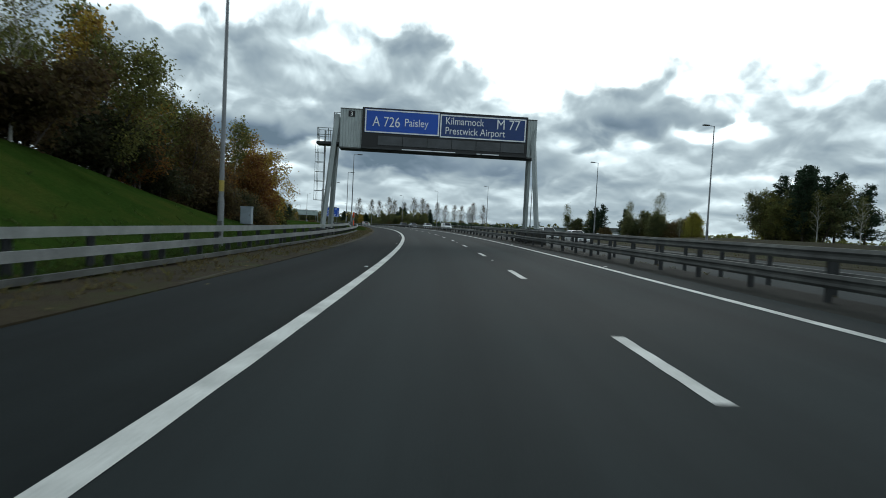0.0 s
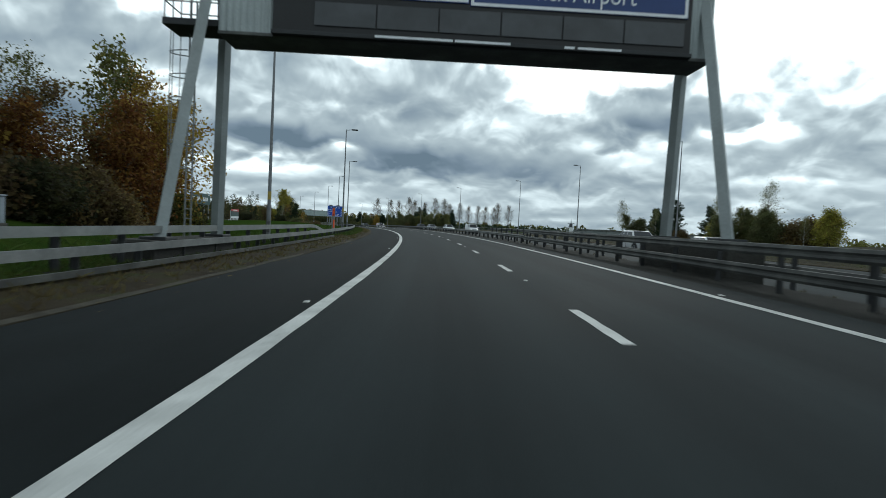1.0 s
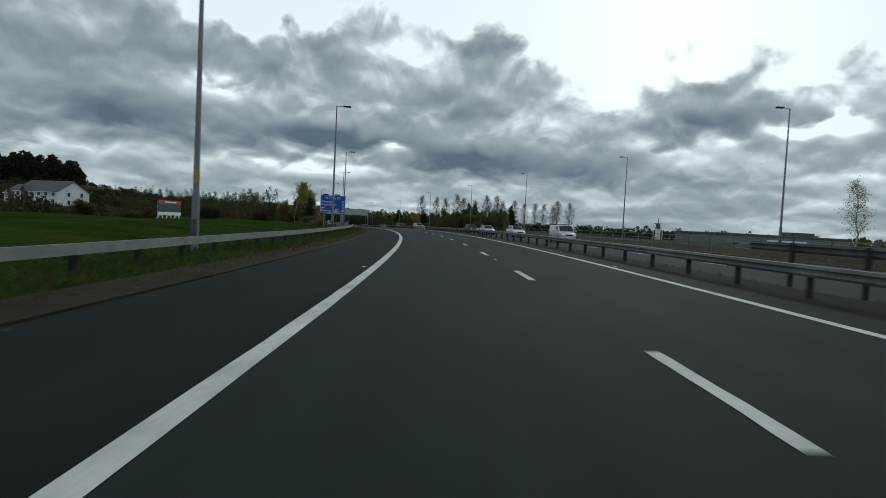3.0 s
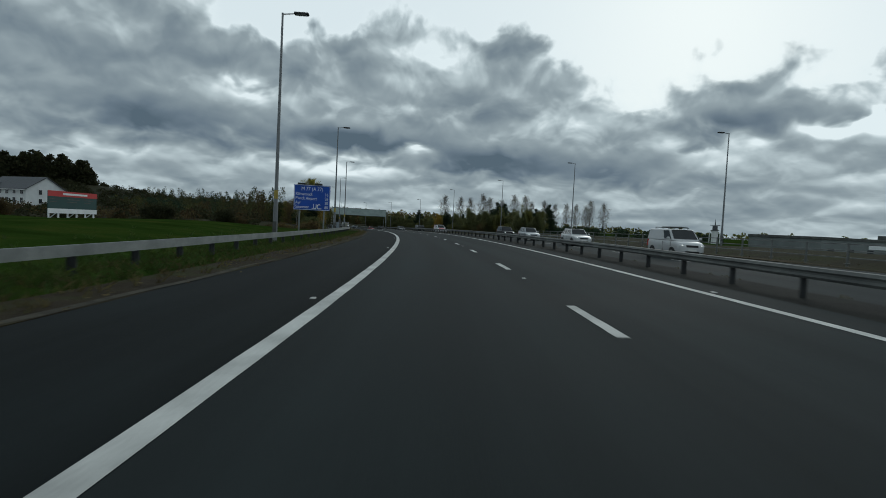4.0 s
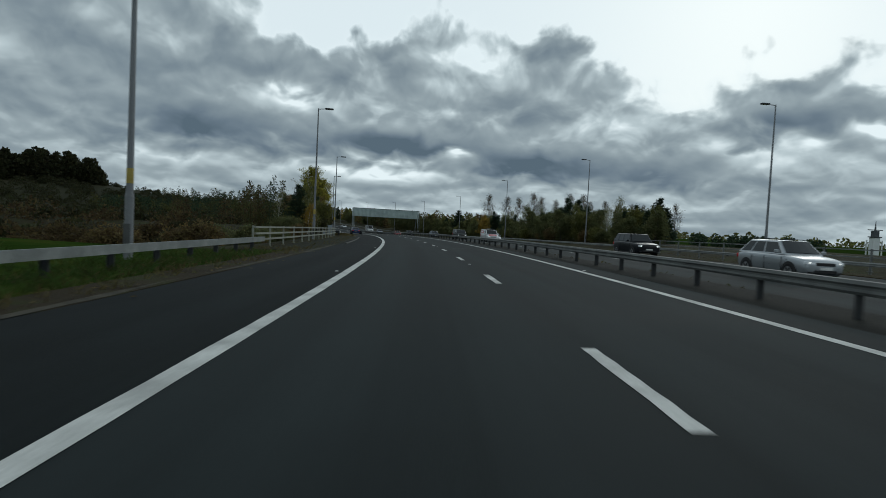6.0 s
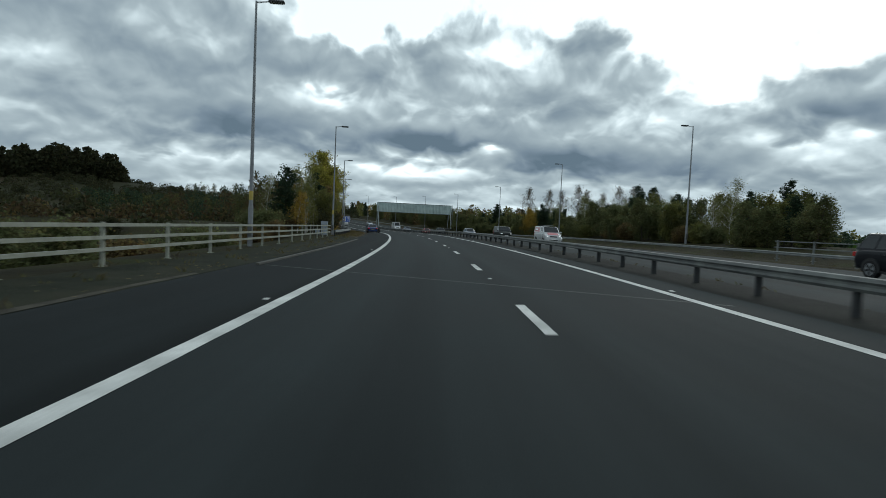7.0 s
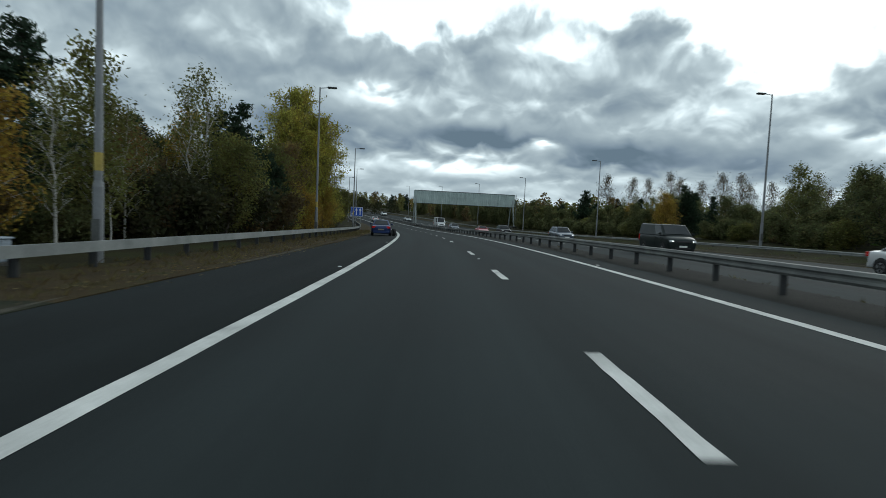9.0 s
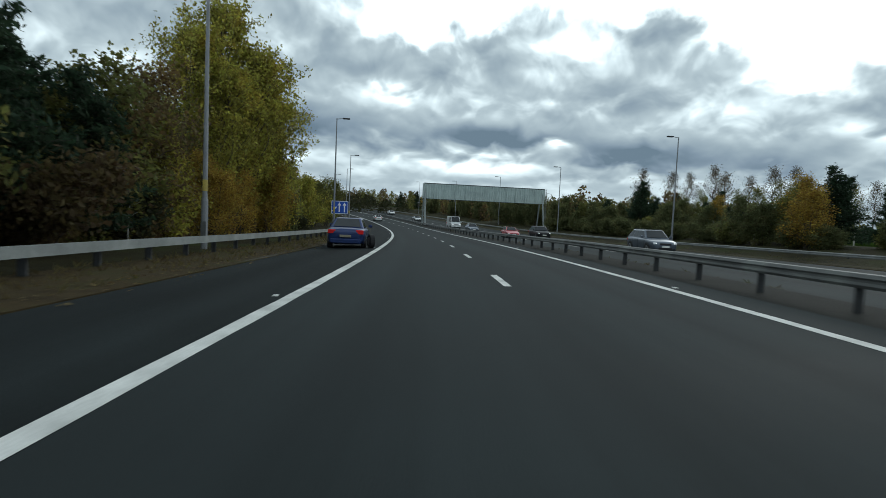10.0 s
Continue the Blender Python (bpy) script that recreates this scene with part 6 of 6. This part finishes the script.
# the wood beside the verge
wood_row(232, 244, 2.4, -10.8, -9.2, ["gold", "brown", "bare", "bare"], 0.45, 0.65)
wood_row(232, 300, 3.2, -12.4, -10.2, ["dark_shrub", "moss_shrub", "dark_shrub"], 0.35, 0.6)
wood_row(236, 262, 7.5, -9.4, -8.6, ["sapling"], 0.6, 0.95)
wood_row(238, 268, 2.6, -13.6, -11.6, ["moss", "brown", "olive", "pine", "rust"], 0.42, 0.64)
wood_row(240, 270, 3.0, -11.4, -10.0, ["dark_shrub", "dark_shrub", "shrub"], 0.75, 1.15)
wood_row(252, 266, 3.6, -10.6, -9.6, ["pine"], 0.55, 0.8)
wood_row(244, 264, 3.8, -16, -13.5, ["pine", "brown", "pale", "bare"], 0.62, 0.85)
for s, o, kind, sc in ((246, -10.4, "bare", 0.85), (236, -12.4, "pine", 0.85), (239, -11.8, "gold", 0.78), (247.6, -10.0, "brown", 0.65), (269.6, -9.4, "gold_bush", 0.5), (275, -9.2, "gold_bush", 0.45), (249.5, -10.8, "bare", 1.05), (252, -11.0, "pine", 0.85), (256.0, -10.8, "pine", 1.0), (259, -12.0, "pine", 0.92), (263, -10.8, "brown", 0.92), (252, -13.5, "gold", 0.8), (265.5, -10.2, "green", 0.75), (267, -11, "brown", 0.88), (261, -11.6, "olive", 0.9), (272, -10.8, "poplar", 0.76), (277, -10.8, "poplar", 0.96), (281, -8.8, "gold_bush", 0.55), (287, -9.4, "moss", 0.7), (281.5, -9.4, "poplar", 0.78), (279, -12.5, "gold", 1.0), (284, -9.8, "gold", 0.85), (285, -10, "green", 0.85), (264, -14, "pine", 0.75)):
    plant(kind, stand(s, o, ground(s, o) - 0.05), sc)
wood_row(288, 470, 5.6, -13, -9.5, ["brown", "gold", "green", "pine"], 0.7, 0.95)
wood_row(290, 470, 7.5, -20, -15, ["pine", "brown", "gold"], 0.8, 1.05)
# scrub below the bridge
wood_row(176, 226, 3.0, -15, -10.5, ["shrub", "moss_shrub"], 0.5, 0.75)
wood_row(165, 226, 4.0, -30, -17, ["dark_shrub"], 0.45, 0.7)
wood_row(170, 226, 5.0, -60, -32, ["dark_shrub"], 0.6, 0.9)
# nearly bare poplars in a row far ahead
for i in range(16):
    f = i / 15
    plant("bare_poplar", Matrix.Translation((-66 + 100 * f + random.uniform(-2, 2), 442 + 52 * f + random.uniform(-4, 4), -1.0)), random.uniform(1.1, 1.4))

# ---- far woods and the hill ----
def far_wood(name, label, spots, mat, seed, quads=70, size=0.55):
    """Many far crowns in one mesh: spots are (x, y, z, height, width)."""
    rng = np.random.default_rng(seed)
    sk = Skin()
    for x, y, z, h, w in spots:
        n = quads
        t = rng.uniform(-0.05, 1, n)
        rad = w * 0.5 * np.sin(np.pi * np.clip(0.2 + 0.78 * t, 0.2, 0.98)) ** 0.6 * np.sqrt(rng.uniform(0.1, 1, n))
        az = rng.uniform(0, 2 * math.pi, n)
        sk.leaves(rng, np.stack([x + rad * np.cos(az), y + rad * np.sin(az), z + h * t], 1), 0.2, size, aspect=0.75)
        sk.limb([Vector((x, y, z - 1)), Vector((x, y, z + h * 0.8))], 0.14, 0.03, 3)
    ob = mesh_object(name, sk.v, sk.f, mat)
    return tagged(ob, label, "woodland", kind="stuff")


HILL_GRASS = material("hill_grass", (0.022, 0.024, 0.010), 0.95, vary=0.35, scale=0.02, fine=0.4, bump=0.4, spec=0.1, tint=(0.032, 0.024, 0.012), bump_dist=0.5)


def hill_z(x, y):
    a = 17 * math.exp(-(((x + 335) / 88) ** 2 + ((y - 398) / 80) ** 2))
    b = 7 * math.exp(-(((x + 285) / 110) ** 2 + ((y - 480) / 90) ** 2))
    return a + b - 2.5


hv, hf, hn = [], [], 40
for i in range(hn + 1):
    for j in range(hn + 1):
        x, y = -720 + 680 * i / hn, 240 + 520 * j / hn
        hv.append((x, y, hill_z(x, y) + noise.noise((x * 0.02, y * 0.02, 5)) * 0.8))
for i in range(hn):
    hf += [(i * (hn + 1) + j, (i + 1) * (hn + 1) + j, (i + 1) * (hn + 1) + j + 1, i * (hn + 1) + j + 1) for j in range(hn)]
tagged(mesh_object("hill", hv, hf, HILL_GRASS, flat=False), "dull green and brown hill beyond the fields", "hill", kind="structure")

rng = random.Random(5)
spots = []
for _ in range(130):
    u, w = rng.uniform(-1, 1), rng.uniform(-1, 1)
    x, y = -330 - 0.63 * 38 * u - 0.777 * 15 * w, 392 - 0.777 * 38 * u + 0.63 * 15 * w
    spots.append((x, y, hill_z(x, y) - 1.5, rng.uniform(11, 20) * (1 - 0.3 * abs(u + 0.25) ** 1.6), rng.uniform(7, 11)))
far_wood("hilltop_wood", "rounded dark clump of broadleaf trees on the hilltop", spots, LEAF_BROWN_FAR, 1, 420, 0.8)
spots = []
for _ in range(260):
    x, y = rng.uniform(-330, -150), rng.uniform(380, 560)
    spots.append((x, y, max(0, hill_z(x, y)) - 1, rng.uniform(2.5, 4.5) if x < -235 else rng.uniform(5, 8), rng.uniform(4, 7)))
for _ in range(150):
    x, y = rng.uniform(-390, -225), rng.uniform(285, 400)
    spots.append((x, y, hill_z(x, y) - 1, rng.uniform(3, 6), rng.uniform(5, 9)))
far_wood("hillside_wood", "mixed autumn woodland on the low hillside", spots, LEAF_BROWN_FAR, 2, 200, 0.4)


def wood_beside(n, s0, s1, o0, o1, lo, hi):
    """Spots for far crowns along the road, ever higher away from it."""
    out = []
    for _ in range(n):
        s, o = rng.uniform(s0, s1), rng.uniform(o0, o1)
        p = at(s, o, ground(s, o))
        out.append((p.x, p.y, p.z - 0.5, rng.uniform(lo, hi) * (1 - 0.5 * smooth(24, 50, -o)), rng.uniform(3, 5)))
    return out


far_wood("wood_beside_bend", "mixed olive autumn wood along the bend", wood_beside(330, 300, 640, -70, -16, 8, 14), LEAF_OLIVE_FAR, 3, 300, 0.26)
far_wood("wood_beside_bend", "brown autumn trees in the wood along the bend", wood_beside(140, 300, 640, -70, -16, 7, 12), LEAF_RUSSET_FAR, 13, 300, 0.24)
far_wood("wood_beside_bend", "dark pines in the wood along the bend", wood_beside(160, 300, 640, -70, -18, 10, 15.5), NEEDLE, 14, 300, 0.22)
far_wood("wood_across_road", "mixed olive wood beyond the opposite carriageway", wood_beside(220, 330, 640, 36, 100, 6, 9), LEAF_OLIVE, 4, 260, 0.3)
far_wood("wood_across_road", "brown autumn trees beyond the opposite carriageway", wood_beside(150, 330, 640, 34, 100, 5, 9), LEAF_BROWN, 15, 240, 0.3)
spots = []
for _ in range(180):
    f = rng.random()
    spots.append((-120 + 230 * f + rng.uniform(-10, 10), 430 + 60 * f + rng.uniform(-20, 20), -2.5, rng.uniform(4, 7), rng.uniform(5, 8)))
far_wood("low_wood", "dark low wood under the poplar row", spots, NEEDLE, 5, 90, 0.7)
spots = []
for i in range(420):
    a = math.radians(rng.uniform(-75, 75))
    d = rng.uniform(760, 1150)
    x, y = -40 + d * math.sin(a), 150 + d * math.cos(a)
    spots.append((x, y, -5, rng.uniform(10, 17), rng.uniform(14, 26)))
far_wood("distant_woods", "hazy dark woods along the horizon", spots, LEAF_OLIVE, 6, 60, 2.0)

spots = []
for _ in range(520):
    s = rng.uniform(150, 262)
    o = rng.uniform(-150, -24)
    if s < 172 and o > -50:
        continue
    p = at(s, o, ground(s, o))
    spots.append((p.x, p.y, p.z - 0.4, rng.uniform(1.2, 3.4), rng.uniform(2.5, 6)))
far_wood("scrub", "low tangle of brown and dark green scrub below the road", spots[::2], LEAF_BROWN_FAR, 7, 110, 0.3)
far_wood("scrub", "low tangle of russet scrub below the road", spots[1::2], LEAF_RUSSET_FAR, 8, 130, 0.24)

# ---- rough grass ----
def tufts(name, label, spots, mat, seed, lo=0.1, hi=0.28, blades=5):
    """Many small tufts of bent blades in one mesh."""
    rng = np.random.default_rng(seed)
    v, f = [], []
    for p in spots:
        for _ in range(blades):
            a = rng.uniform(0, 6.28)
            h = rng.uniform(lo, hi)
            q = p + Vector((rng.normal(0, 0.06), rng.normal(0, 0.06), -0.03))
            w = Vector((math.cos(a), math.sin(a), 0)) * 0.014
            d = Vector((rng.normal(0, 0.4), rng.normal(0, 0.4), 1)) * h
            k = len(v)
            v += [q - w, q + w, q + d * 0.6 + w * 0.6, q + d + Vector((d.x, d.y, 0)) * 0.4]
            f.append((k, k + 1, k + 2, k + 3))
    return tagged(mesh_object(name, v, f, mat), label, "grass", kind="stuff")


GRASS_BLADE = leaf_material("grass_blades", (0.045, 0.075, 0.016), (0.08, 0.10, 0.025))
DRY_BLADE = leaf_material("dry_grass_blades", (0.10, 0.08, 0.035), (0.07, 0.075, 0.022))
rng = random.Random(8)
spots = []
for _ in range(9000):
    s = rng.uniform(0, 168)
    o = -5.2 - abs(rng.gauss(0, 2.2)) if s < 72 else -4.2 - abs(rng.gauss(0, 2.4))
    spots.append(at(s, o, max(ground(s, o), 0.0)))
tufts("verge_grass", "rough green grass round the barrier posts", spots, GRASS_BLADE, 1)
spots = []
for _ in range(5200):
    s = rng.uniform(0, 300)
    if 174 < s < 224 and rng.random() < 0.8:
        continue
    o = rng.uniform(-6.2, -3.3)
    spots.append(at(s, o, 0.03))
tufts("dry_grass", "sparse dry grass and weeds on the verge", spots, DRY_BLADE, 2, 0.05, 0.2)
spots = []
for _ in range(1100):
    s = rng.uniform(10, 330)
    o = rng.choice((rng.uniform(9.3, 11.4), rng.uniform(23.8, 27.2)))
    spots.append(at(s, o, OPP * smooth(9.2, 12.0, o)))
tufts("reserve_weeds", "thin weeds in the central reserve and far verge", spots, DRY_BLADE, 3, 0.03, 0.12)
# fallen leaves and litter on the shoulder's edge
lv, lf = [], []
for _ in range(2600):
    s = rng.uniform(225, 330) if rng.random() < 0.75 else rng.uniform(0, 225)
    o = -3.0 - abs(rng.gauss(0, 0.7)) + (0.5 if rng.random() < 0.25 else 0)
    p = at(s, o, 0.05 if o < -3.1 else 0.012)
    a = rng.uniform(0, 6.28)
    r = rng.uniform(0.025, 0.06)
    k = len(lv)
    lv += [p + Vector((math.cos(a + t) * r, math.sin(a + t) * r * 0.8, rng.uniform(0, 0.03))) for t in (0, 1.57, 3.14, 4.71)]
    lf.append((k, k + 1, k + 2, k + 3))
tagged(mesh_object("fallen_leaves", lv, lf, LEAF_BROWN), "yellow-brown fallen leaves along the shoulder", "leaves", kind="stuff")
